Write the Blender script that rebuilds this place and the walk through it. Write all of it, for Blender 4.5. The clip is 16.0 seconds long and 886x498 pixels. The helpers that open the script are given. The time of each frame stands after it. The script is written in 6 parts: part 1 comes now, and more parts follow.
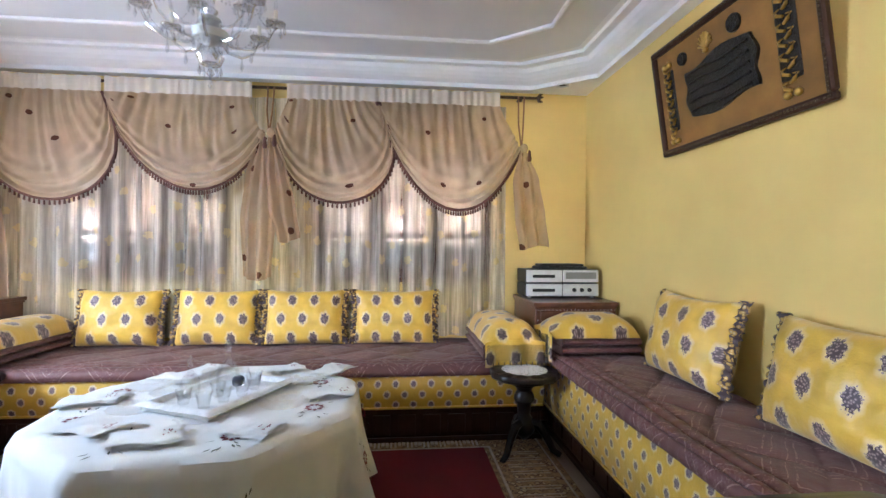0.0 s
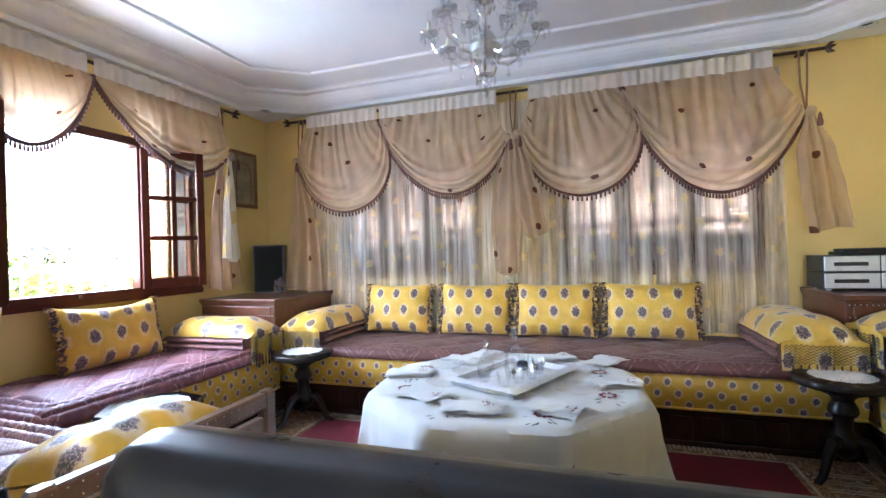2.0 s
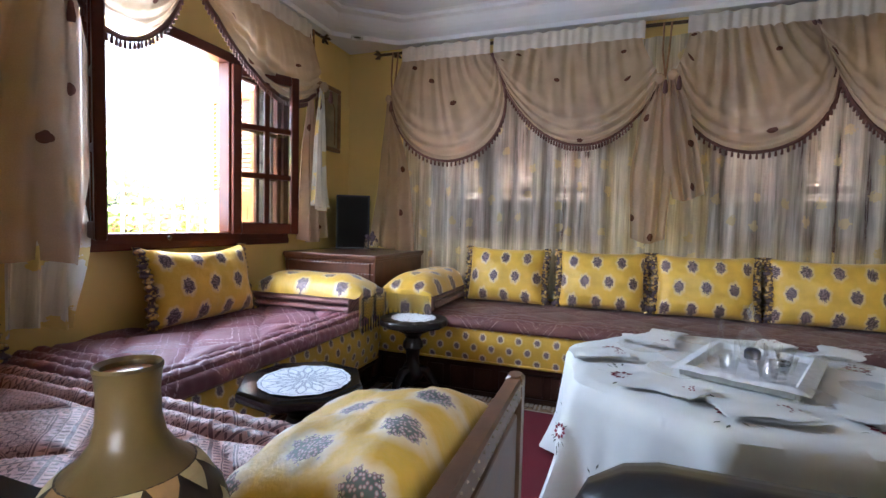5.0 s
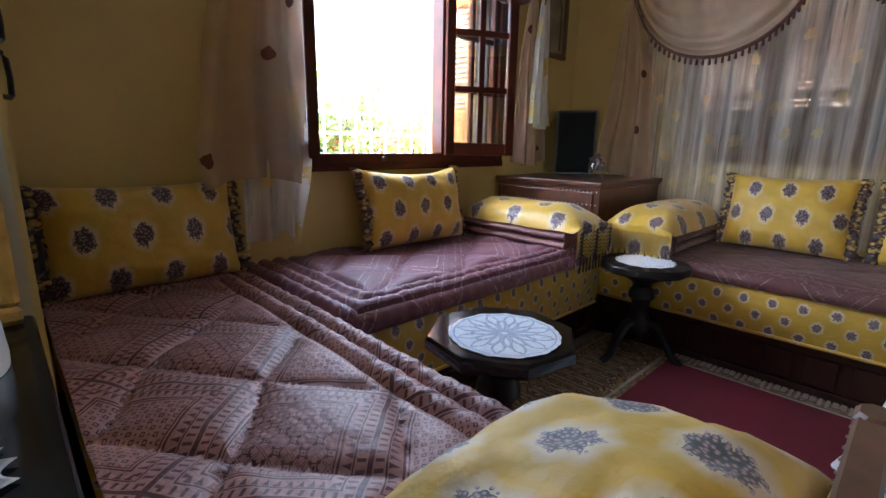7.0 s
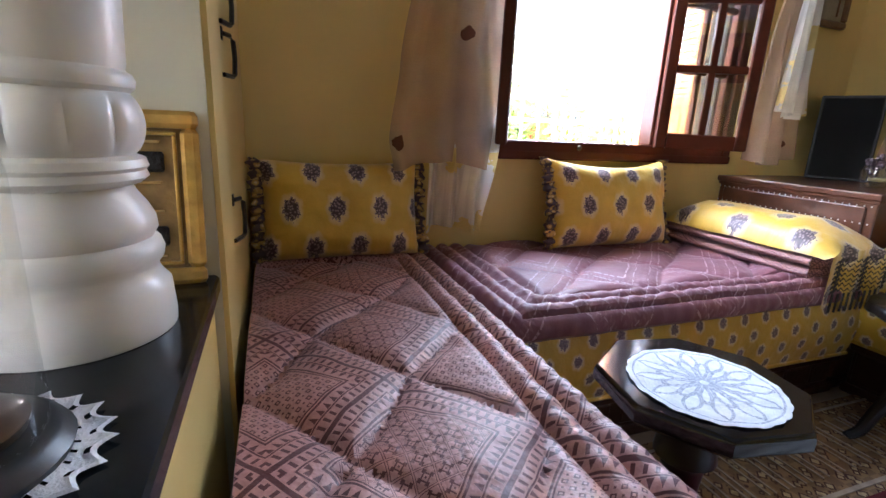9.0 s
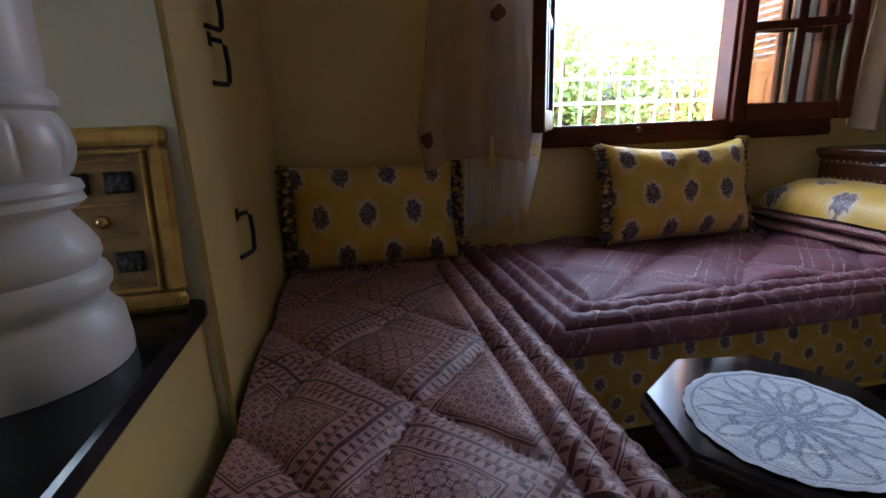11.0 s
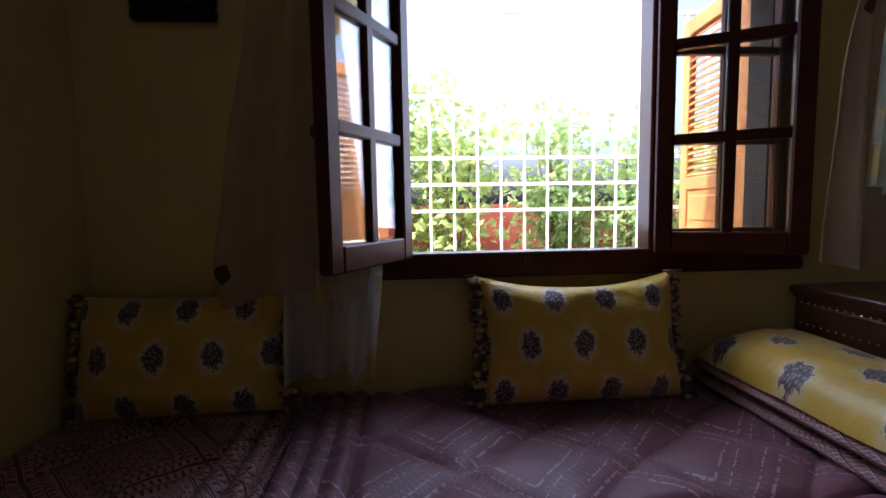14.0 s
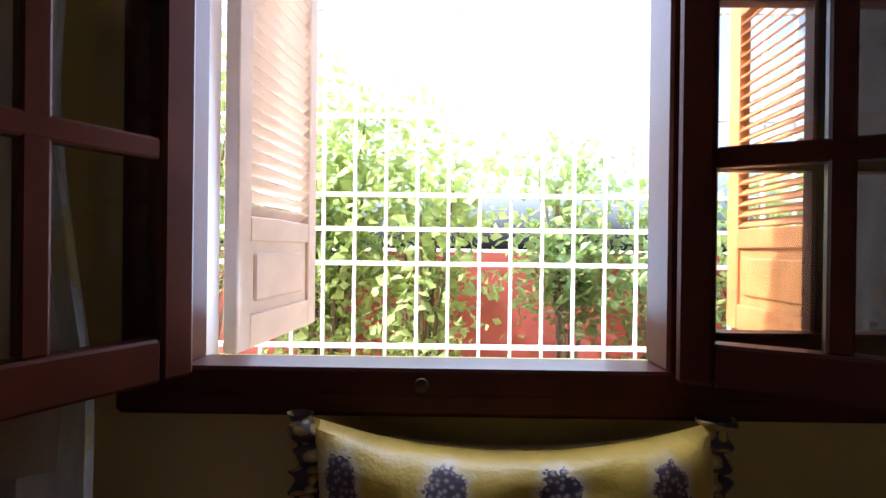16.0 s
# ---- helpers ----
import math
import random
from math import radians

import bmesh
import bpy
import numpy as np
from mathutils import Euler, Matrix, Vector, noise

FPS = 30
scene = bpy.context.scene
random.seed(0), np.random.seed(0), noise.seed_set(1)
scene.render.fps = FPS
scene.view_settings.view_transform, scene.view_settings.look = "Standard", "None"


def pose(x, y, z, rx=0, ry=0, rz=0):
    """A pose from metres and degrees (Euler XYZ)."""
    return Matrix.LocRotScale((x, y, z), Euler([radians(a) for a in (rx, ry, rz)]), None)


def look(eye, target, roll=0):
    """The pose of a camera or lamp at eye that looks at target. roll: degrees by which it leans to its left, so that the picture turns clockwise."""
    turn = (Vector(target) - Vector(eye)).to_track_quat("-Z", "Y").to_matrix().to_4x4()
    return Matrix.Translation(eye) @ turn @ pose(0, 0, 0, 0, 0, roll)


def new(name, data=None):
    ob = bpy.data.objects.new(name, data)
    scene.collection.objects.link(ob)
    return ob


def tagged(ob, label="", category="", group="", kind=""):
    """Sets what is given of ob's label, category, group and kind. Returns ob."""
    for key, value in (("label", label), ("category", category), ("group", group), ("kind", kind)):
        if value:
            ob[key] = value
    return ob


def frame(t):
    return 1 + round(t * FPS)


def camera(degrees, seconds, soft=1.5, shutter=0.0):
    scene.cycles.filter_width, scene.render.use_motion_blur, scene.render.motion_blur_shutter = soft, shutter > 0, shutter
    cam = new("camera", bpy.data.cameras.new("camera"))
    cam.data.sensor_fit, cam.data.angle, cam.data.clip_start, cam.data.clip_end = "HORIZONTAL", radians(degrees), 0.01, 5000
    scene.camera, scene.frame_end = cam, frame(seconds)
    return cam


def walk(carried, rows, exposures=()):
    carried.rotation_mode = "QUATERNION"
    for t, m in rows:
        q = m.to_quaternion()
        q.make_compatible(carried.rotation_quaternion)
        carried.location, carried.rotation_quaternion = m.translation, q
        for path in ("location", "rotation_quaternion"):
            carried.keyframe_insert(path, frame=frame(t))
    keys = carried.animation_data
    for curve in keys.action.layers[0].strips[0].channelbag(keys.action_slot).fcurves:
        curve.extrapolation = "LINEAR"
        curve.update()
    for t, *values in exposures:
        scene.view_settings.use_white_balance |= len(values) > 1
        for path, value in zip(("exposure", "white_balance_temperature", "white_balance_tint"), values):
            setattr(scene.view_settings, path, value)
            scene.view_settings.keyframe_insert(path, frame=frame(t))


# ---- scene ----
cam = camera(87.4, 16.0)
PATH = [
    (0, (-0.034, 1.235, 1.284), (0.158, 3.226, 1.284), 0.5),
    (0.5, (-0.11, 1.249, 1.241), (-0.115, 3.249, 1.293), -0.6),
    (1, (-0.167, 1.241, 1.239), (-0.46, 3.218, 1.299), -0.7),
    (1.5, (-0.24, 1.218, 1.247), (-0.732, 3.155, 1.313), -1.5),
    (2, (-0.408, 1.16, 1.241), (-1.047, 3.056, 1.249), -1.8),
    (2.5, (-0.635, 1.132, 1.2), (-1.376, 2.985, 1.338), -0.1),
    (3, (-0.825, 1.147, 1.183), (-1.86, 2.856, 1.288), -0.9),
    (3.5, (-0.993, 1.203, 1.169), (-1.947, 2.957, 1.284), -0.5),
    (6, (-1.52, 1.55, 1.118), (-2.127, 3.428, 0.794), 1.8),
    (6.5, (-1.559, 1.64, 1.118), (-2.466, 3.371, 0.69), 2.0),
    (7, (-1.593, 1.759, 1.09), (-2.997, 3.114, 0.651), 1.0),
    (7.5, (-1.597, 1.771, 1.095), (-3.16, 2.873, 0.51), 0.8),
    (8, (-1.63, 1.804, 1.085), (-3.325, 2.716, 0.543), -1.0),
    (8.5, (-1.669, 1.854, 1.08), (-3.442, 2.629, 0.575), 1.5),
    (11, (-1.802, 2.049, 1.072), (-3.696, 2.419, 0.547), -2.2),
    (11.5, (-1.781, 2.211, 1.154), (-3.678, 2.582, 0.641), -3.1),
    (12, (-1.76, 2.283, 1.175), (-3.66, 2.763, 0.778), -3.6),
    (12.5, (-1.728, 2.469, 1.167), (-3.684, 2.714, 0.827), -0.5),
    (13, (-1.806, 2.616, 1.175), (-3.777, 2.848, 0.928), -1.7),
    (13.5, (-1.927, 2.732, 1.18), (-3.89, 3.039, 0.955), -1.4),
    (14, (-2.063, 2.858, 1.194), (-4.051, 2.993, 1.016), -1.0),
    (14.5, (-2.203, 2.975, 1.214), (-4.199, 3.061, 1.11), 1.0),
    (15, (-2.398, 3.099, 1.239), (-4.386, 3.3, 1.152), -0.2),
    (15.5, (-2.587, 3.157, 1.243), (-4.575, 3.372, 1.215), -0.6),
    (16, (-2.8, 3.289, 1.251), (-4.8, 3.276, 1.246), 0.7),
]
EXPO = [(0.0, 5.3, 5350, 11), (1.5, 5.2, 5200, 11), (2.5, 5.1, 5200, 11), (3.5, 4.4, 5300, 11), (6.0, 4.35, 5450, 12), (7.0, 3.8, 5400, 12), (8.5, 4.8, 5500, 13),
        (11.0, 3.0, 5300, 14), (12.5, 1.75, 5300, 14), (14.0, 1.85, 5250, 15), (16.0, 2.0, 5250, 16)]
walk(cam, [(t, look(eye, target, roll)) for t, eye, target, roll in PATH], EXPO)

# ---- world, sun, large lights ----
SUN = Vector((0.10, -0.70, 0.71)).normalized()
world = bpy.data.worlds.new("world")
scene.world = world
world.use_nodes = True
wn = world.node_tree.nodes
sky = wn.new("ShaderNodeTexSky")
sky.sky_type = "NISHITA"
sky.sun_disc = False
sky.air_density, sky.dust_density = 0.8, 9.0
sky.sun_elevation = math.asin(SUN.z)
sky.sun_rotation = math.atan2(SUN.x, SUN.y)
haze = wn.new("ShaderNodeHueSaturation")
haze.inputs["Saturation"].default_value, haze.inputs["Value"].default_value = 0.40, 1.6
world.node_tree.links.new(sky.outputs[0], haze.inputs["Color"])
world.node_tree.links.new(haze.outputs[0], wn["Background"].inputs[0])
wn["Background"].inputs[1].default_value = 0.15
sun = new("sun", bpy.data.lights.new("sun", "SUN"))
sun.data.energy, sun.data.angle, sun.data.color = 5.0, radians(0.53), (1.0, 0.94, 0.84)
sun.matrix_world = look(SUN * 30, (0, 0, 0))


def window_light(name, place, target, w, h, energy, color=(0.88, 0.94, 1.0)):
    ob = new(name, bpy.data.lights.new(name, "AREA"))
    ob.data.shape, ob.data.size, ob.data.size_y = "RECTANGLE", w, h
    ob.data.energy, ob.data.color = energy, color
    ob.matrix_world = look(place, target)
    return ob


window_light("sky_light_west", (-3.84, 3.25, 1.6), (0, 3.25, 1.2), 0.84, 1.0, 2.7, (0.74, 0.87, 1.0))
window_light("sky_light_north", (0.0, 5.26, 1.5), (0, 0, 1.2), 1.4, 0.95, 0.07)
window_light("sky_light_north", (-2.1, 5.26, 1.5), (-2.1, 0, 1.2), 1.4, 0.95, 0.07)
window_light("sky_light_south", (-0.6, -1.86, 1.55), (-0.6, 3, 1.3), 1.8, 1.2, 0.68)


# ---- materials ----
def nodes_of(name):
    m = bpy.data.materials.new(name)
    m.use_nodes = True
    return m, m.node_tree.nodes, m.node_tree.links, m.node_tree.nodes["Principled BSDF"]


def math_node(nt, op, a, b=None, c=None):
    n = nt.nodes.new("ShaderNodeMath")
    n.operation = op
    for i, v in enumerate((a, b, c)):
        if v is None:
            continue
        if isinstance(v, (int, float)):
            n.inputs[i].default_value = v
        else:
            nt.links.new(v, n.inputs[i])
    return n.outputs[0]


def ramp_node(nt, fac, stops, constant=False):
    n = nt.nodes.new("ShaderNodeValToRGB")
    if constant:
        n.color_ramp.interpolation = "CONSTANT"
    el = n.color_ramp.elements
    while len(el) < len(stops):
        el.new(0.5)
    for e, (p, c) in zip(el, stops):
        e.position, e.color = p, (*c, 1)
    nt.links.new(fac, n.inputs[0])
    return n.outputs[0]


def mix_node(nt, fac, a, b, mode="MIX"):
    n = nt.nodes.new("ShaderNodeMix")
    n.data_type, n.blend_type = "RGBA", mode
    for sock, v in ((n.inputs[0], fac), (n.inputs[6], a), (n.inputs[7], b)):
        if isinstance(v, tuple):
            sock.default_value = (*v, 1)
        elif isinstance(v, (int, float)):
            sock.default_value = v
        else:
            nt.links.new(v, sock)
    return n.outputs[2]


def noise_node(nt, scale, detail=4, vec=None, rough=0.55):
    n = nt.nodes.new("ShaderNodeTexNoise")
    n.inputs["Scale"].default_value, n.inputs["Detail"].default_value = scale, detail
    n.inputs["Roughness"].default_value = rough
    if vec is None:
        c = nt.nodes.new("ShaderNodeTexCoord")
        vec = c.outputs["Object"]
    nt.links.new(vec, n.inputs["Vector"])
    return n.outputs[0]


def bump_node(nt, height, strength, dist, target):
    b = nt.nodes.new("ShaderNodeBump")
    b.inputs["Strength"].default_value, b.inputs["Distance"].default_value = strength, dist
    nt.links.new(height, b.inputs["Height"])
    nt.links.new(b.outputs[0], target.inputs["Normal"])


def simple(name, color, rough=0.5, metal=0.0, scale=8.0, vary=0.18, fine=90.0, bump=0.15, bdist=0.002, sheen=0.0, coat=0.0):
    m, n, l, p = nodes_of(name)
    nt = m.node_tree
    big = noise_node(nt, scale)
    small = noise_node(nt, fine, 3)
    dark = tuple(c * (1 - vary) for c in color)
    light = tuple(min(1, c * (1 + vary * 0.6)) for c in color)
    c1 = ramp_node(nt, big, [(0.3, dark), (0.7, light)])
    f = math_node(nt, "MULTIPLY", small, vary * 0.8)
    c2 = mix_node(nt, f, c1, tuple(c * 0.6 for c in color))
    l.new(c2, p.inputs["Base Color"])
    r = math_node(nt, "MULTIPLY_ADD", big, 0.15, rough - 0.075)
    l.new(r, p.inputs["Roughness"])
    p.inputs["Metallic"].default_value = metal
    p.inputs["Sheen Weight"].default_value = sheen
    p.inputs["Coat Weight"].default_value = coat
    if bump:
        bump_node(nt, small, bump, bdist, p)
    return m


def uv_split(nt):
    c = nt.nodes.new("ShaderNodeTexCoord")
    s = nt.nodes.new("ShaderNodeSeparateXYZ")
    nt.links.new(c.outputs["UV"], s.inputs[0])
    return c.outputs["UV"], s.outputs[0], s.outputs[1]


def medallions(name, cx, cy, r0, r1, base=(0.66, 0.37, 0.022), tall=1.15, rough=0.42, ink=((0.060, 0.034, 0.040), (0.155, 0.095, 0.105), (0.36, 0.27, 0.25)), halo=(0.66, 0.56, 0.36)):
    """Woven satin with dark flower medallions in pale halos, in staggered rows; sizes in metres."""
    m, n, l, p = nodes_of(name)
    nt = m.node_tree
    uv, u, v = uv_split(nt)
    M = lambda op, a, b=None, c=None: math_node(nt, op, a, b, c)
    wob = noise_node(nt, 34, 2, uv)
    v1 = M("DIVIDE", v, cy)
    row = M("FLOOR", v1)
    u1 = M("ADD", M("DIVIDE", u, cx), M("MULTIPLY", M("FLOORED_MODULO", row, 2.0), 0.5))
    fx = M("MULTIPLY", M("SUBTRACT", M("FRACT", u1), 0.5), cx)
    fy = M("MULTIPLY", M("SUBTRACT", M("FRACT", v1), 0.5), cy / tall)
    d = M("SQRT", M("ADD", M("MULTIPLY", fx, fx), M("MULTIPLY", fy, fy)))
    ang = M("ARCTAN2", fy, fx)
    pet = M("MULTIPLY", M("COSINE", M("MULTIPLY", ang, 7.0)), r0 * 0.09)
    d = M("ADD", M("ADD", d, pet), M("MULTIPLY", M("SUBTRACT", wob, 0.5), r0 * 0.55))
    fine = noise_node(nt, 150, 3, uv)
    petals = nt.nodes.new("ShaderNodeTexVoronoi")
    petals.voronoi_dimensions = "2D"
    petals.inputs["Scale"].default_value = (4.2 if r0 > 0.03 else 2.6) / r0
    nt.links.new(uv, petals.inputs["Vector"])
    pd = M("ADD", petals.outputs["Distance"], M("MULTIPLY", M("SUBTRACT", fine, 0.5), 0.35))
    flower = ramp_node(nt, pd, [(0.10, ink[2]), (0.30, ink[1]), (0.46, ink[0])])
    ragged = M("ADD", d, M("MULTIPLY", M("SUBTRACT", petals.outputs["Distance"], 0.45), r0 * 0.55))
    inner = M("LESS_THAN", ragged, r0)
    mr = nt.nodes.new("ShaderNodeMapRange")
    mr.inputs[1].default_value, mr.inputs[2].default_value = r0, r1
    mr.inputs[3].default_value, mr.inputs[4].default_value = 1.0, 0.0
    l.new(d, mr.inputs[0])
    ground_n = noise_node(nt, 7, 3, uv)
    g = ramp_node(nt, ground_n, [(0.3, tuple(c * 0.82 for c in base)), (0.7, tuple(c * 1.12 for c in base))])
    soft = M("MULTIPLY", M("POWER", mr.outputs[0], 0.9), 0.72)
    c1 = mix_node(nt, soft, g, halo)
    c2 = mix_node(nt, inner, c1, flower)
    l.new(c2, p.inputs["Base Color"])
    p.inputs["Roughness"].default_value = rough
    p.inputs["Sheen Weight"].default_value = 0.25
    h = M("ADD", M("MULTIPLY", noise_node(nt, 11, 4, uv), 1.3), M("MULTIPLY", fine, 0.12))
    bump_node(nt, h, 0.35, 0.02, p)
    return m


def quilt_material(name, dark, light, cell=0.34, slope=1.1, amount=1.0, sparse=False):
    """Printed cotton: lozenges edged with lines, triangles and beads, filled with rosettes in squares or with small stars."""
    m, n, l, p = nodes_of(name)
    nt = m.node_tree
    uv, u, v = uv_split(nt)
    M = lambda op, a, b=None, c=None: math_node(nt, op, a, b, c)
    wu = M("ADD", u, M("MULTIPLY", M("SUBTRACT", noise_node(nt, 6, 2, uv), 0.5), 0.030))
    wv = M("ADD", v, M("MULTIPLY", M("SUBTRACT", noise_node(nt, 5, 2, uv), 0.5), 0.030))

    def lattice(s, shift=0.0):
        a = M("ABSOLUTE", M("SUBTRACT", M("FRACT", M("ADD", M("DIVIDE", wu, s), shift)), 0.5))
        b = M("ABSOLUTE", M("SUBTRACT", M("FRACT", M("ADD", M("DIVIDE", wv, s), shift)), 0.5))
        return a, b

    def between(x, lo, hi):
        return M("MULTIPLY", M("GREATER_THAN", x, lo), M("LESS_THAN", x, hi))
    pu = M("DIVIDE", M("ADD", wu, M("MULTIPLY", wv, slope)), cell)
    qv = M("DIVIDE", M("SUBTRACT", wu, M("MULTIPLY", wv, slope)), cell)
    fp = M("ABSOLUTE", M("SUBTRACT", M("FRACT", pu), 0.5))
    fq = M("ABSOLUTE", M("SUBTRACT", M("FRACT", qv), 0.5))
    near = M("MAXIMUM", fp, fq)
    along = M("MINIMUM", fp, fq)
    parity = M("FLOORED_MODULO", M("ADD", M("FLOOR", pu), M("FLOOR", qv)), 2.0)
    # rosettes in squares
    a, b = lattice(0.036)
    dia = M("ADD", a, b)
    rose = M("MAXIMUM", between(dia, 0.20, 0.30), M("MAXIMUM", M("LESS_THAN", dia, 0.07), M("MULTIPLY", between(dia, 0.30, 0.44), M("GREATER_THAN", M("ABSOLUTE", M("SUBTRACT", a, b)), 0.17))))
    square = between(M("MAXIMUM", a, b), 0.43, 0.465)
    fill_a = M("MAXIMUM", rose, square)
    # small stars and dots
    c_, d_ = lattice(0.020, 0.25)
    dot = M("ADD", c_, d_)
    fill_b = M("MAXIMUM", between(dot, 0.16, 0.34), M("GREATER_THAN", dot, 0.86))
    fill = mix_node(nt, parity, fill_a, fill_b)
    # border of the lozenge: lines, a row of triangles, a row of beads
    lines = M("MAXIMUM", between(near, 0.300, 0.310), M("MAXIMUM", between(near, 0.320, 0.334), between(near, 0.405, 0.415)))
    tri = M("ABSOLUTE", M("SUBTRACT", M("FRACT", M("MULTIPLY", along, 18.0)), 0.5))
    teeth = M("MULTIPLY", between(near, 0.340, 0.400), M("LESS_THAN", M("MULTIPLY", tri, 0.17), M("SUBTRACT", near, 0.345)))
    bead = M("MULTIPLY", between(near, 0.425, 0.475), M("GREATER_THAN", tri, 0.32))
    edge = M("MAXIMUM", lines, M("MAXIMUM", teeth, M("MAXIMUM", bead, M("GREATER_THAN", near, 0.485))))
    ink_ = M("ADD", M("MULTIPLY", M("LESS_THAN", near, 0.295), fill), M("MULTIPLY", M("GREATER_THAN", near, 0.295), edge))
    pat = M("SUBTRACT", 1.0, M("MINIMUM", ink_, 1.0))
    if sparse:
        dashes = M("GREATER_THAN", noise_node(nt, 60, 2, uv), 0.47)
        pat = M("MAXIMUM", M("MULTIPLY", M("MAXIMUM", between(near, 0.300, 0.322), between(near, 0.405, 0.420)), dashes), M("MULTIPLY", M("MAXIMUM", teeth, bead), 0.22))
    worn = noise_node(nt, 55, 5, uv, 0.7)
    fac = M("MULTIPLY", pat, M("MULTIPLY_ADD", worn, 1.1 * amount, 0.30 * amount))
    tone = noise_node(nt, 4, 3, uv)
    dk = ramp_node(nt, tone, [(0.3, tuple(x * 0.8 for x in dark)), (0.7, tuple(x * 1.2 for x in dark))])
    c1 = mix_node(nt, fac, dk, light)
    l.new(c1, p.inputs["Base Color"])
    p.inputs["Roughness"].default_value = 0.55
    p.inputs["Sheen Weight"].default_value = 0.1
    bump_node(nt, M("ADD", M("MULTIPLY", noise_node(nt, 24, 4, uv), 1.1 if sparse else 1.5), M("MULTIPLY", pat, 0.35)), 0.8, 0.005, p)
    return m


def sheer_material(name, color, alpha, dots=0.0, dot_color=(0.12, 0.05, 0.035), dot_r=0.026, cell=0.34, flowers=False):
    m, n, l, p = nodes_of(name)
    nt = m.node_tree
    uv, u, v = uv_split(nt)
    M = lambda op, a, b=None, c=None: math_node(nt, op, a, b, c)
    vo = nt.nodes.new("ShaderNodeTexVoronoi")
    vo.voronoi_dimensions = "2D"
    vo.inputs["Scale"].default_value, vo.inputs["Randomness"].default_value = 1 / cell, 0.75
    nt.links.new(uv, vo.inputs["Vector"])
    d = M("MULTIPLY", vo.outputs["Distance"], cell)
    d = M("ADD", d, M("MULTIPLY", M("SUBTRACT", noise_node(nt, 40, 2, uv), 0.5), dot_r * (2.2 if flowers else 0.7)))
    dot = M("LESS_THAN", d, dot_r if dots or flowers else -1.0)
    grain = noise_node(nt, 220, 2, uv)
    if flowers:
        mp = n.new("ShaderNodeMapping")
        mp.inputs["Scale"].default_value = (11.0, 0.5, 1.0)
        l.new(uv, mp.inputs["Vector"])
        gather = noise_node(nt, 1.0, 4, mp.outputs[0], 0.7)
    tone = noise_node(nt, 5, 3, uv)
    c0 = ramp_node(nt, tone, [(0.3, tuple(x * 0.85 for x in color)), (0.7, color)])
    col = mix_node(nt, dot, c0, dot_color)
    dif = n.new("ShaderNodeBsdfDiffuse")
    trl = n.new("ShaderNodeBsdfTranslucent")
    trp = n.new("ShaderNodeBsdfTransparent")
    m1 = n.new("ShaderNodeMixShader")
    m2 = n.new("ShaderNodeMixShader")
    l.new(col, dif.inputs[0])
    l.new(col, trl.inputs[0])
    m1.inputs[0].default_value = 0.5
    l.new(dif.outputs[0], m1.inputs[1])
    l.new(trl.outputs[0], m1.inputs[2])
    thick = M("MULTIPLY_ADD", grain, 0.25, alpha - 0.125)
    if flowers:
        thick = M("ADD", thick, M("MULTIPLY", M("SUBTRACT", gather, 0.5), 2.2))
    op = M("MAXIMUM", M("MINIMUM", M("ADD", thick, M("MULTIPLY", dot, 0.35)), 0.97), 0.12)
    l.new(op, m2.inputs[0])
    l.new(trp.outputs[0], m2.inputs[1])
    l.new(m1.outputs[0], m2.inputs[2])
    l.new(m2.outputs[0], n["Material Output"].inputs[0])
    n.remove(p)
    return m


def glass_pane(name, tint=(0.97, 0.98, 0.98), refl=0.1, strong=1.0):
    m, n, l, p = nodes_of(name)
    g = n.new("ShaderNodeBsdfGlossy")
    g.inputs["Roughness"].default_value = 0.03
    t = n.new("ShaderNodeBsdfTransparent")
    t.inputs[0].default_value = (*tint, 1)
    fr = n.new("ShaderNodeFresnel")
    fr.inputs[0].default_value = 1.5
    a = math_node(m.node_tree, "MULTIPLY_ADD", noise_node(m.node_tree, 5, 3), 0.04, refl - 0.02)
    s = math_node(m.node_tree, "ADD", math_node(m.node_tree, "MULTIPLY", fr.outputs[0], strong), a)
    mx = n.new("ShaderNodeMixShader")
    l.new(s, mx.inputs[0])
    l.new(t.outputs[0], mx.inputs[1])
    l.new(g.outputs[0], mx.inputs[2])
    l.new(mx.outputs[0], n["Material Output"].inputs[0])
    n.remove(p)
    return m


wall_paint = simple("yellow_wall_paint", (0.72, 0.535, 0.18), 0.55, scale=1.3, vary=0.10, fine=160, bump=0.12)
jamb_paint = simple("cream_wall_paint", (0.62, 0.58, 0.42), 0.6, scale=1.5, vary=0.08, fine=150, bump=0.1)
white_plaster = simple("white_plaster", (0.74, 0.73, 0.76), 0.6, scale=2, vary=0.05, fine=120, bump=0.08)
cornice_mat = simple("cornice_plaster", (0.84, 0.83, 0.86), 0.5, scale=3, vary=0.05, fine=120, bump=0.1)
floor_mat = simple("floor_tile", (0.30, 0.22, 0.15), 0.35, scale=5, vary=0.25, fine=60, bump=0.05)
dark_wood = simple("dark_carved_wood", (0.042, 0.016, 0.009), 0.38, scale=9, vary=0.35, fine=40, bump=0.35, bdist=0.004)
black_wood = simple("black_stained_wood", (0.012, 0.008, 0.007), 0.33, scale=9, vary=0.3, fine=60, bump=0.1, coat=0.08)
for _m in (black_wood, dark_wood):
    _m.node_tree.nodes["Principled BSDF"].inputs["Specular IOR Level"].default_value = 0.25
window_wood = simple("varnished_window_wood", (0.072, 0.014, 0.005), 0.38, scale=6, vary=0.35, fine=50, bump=0.12)
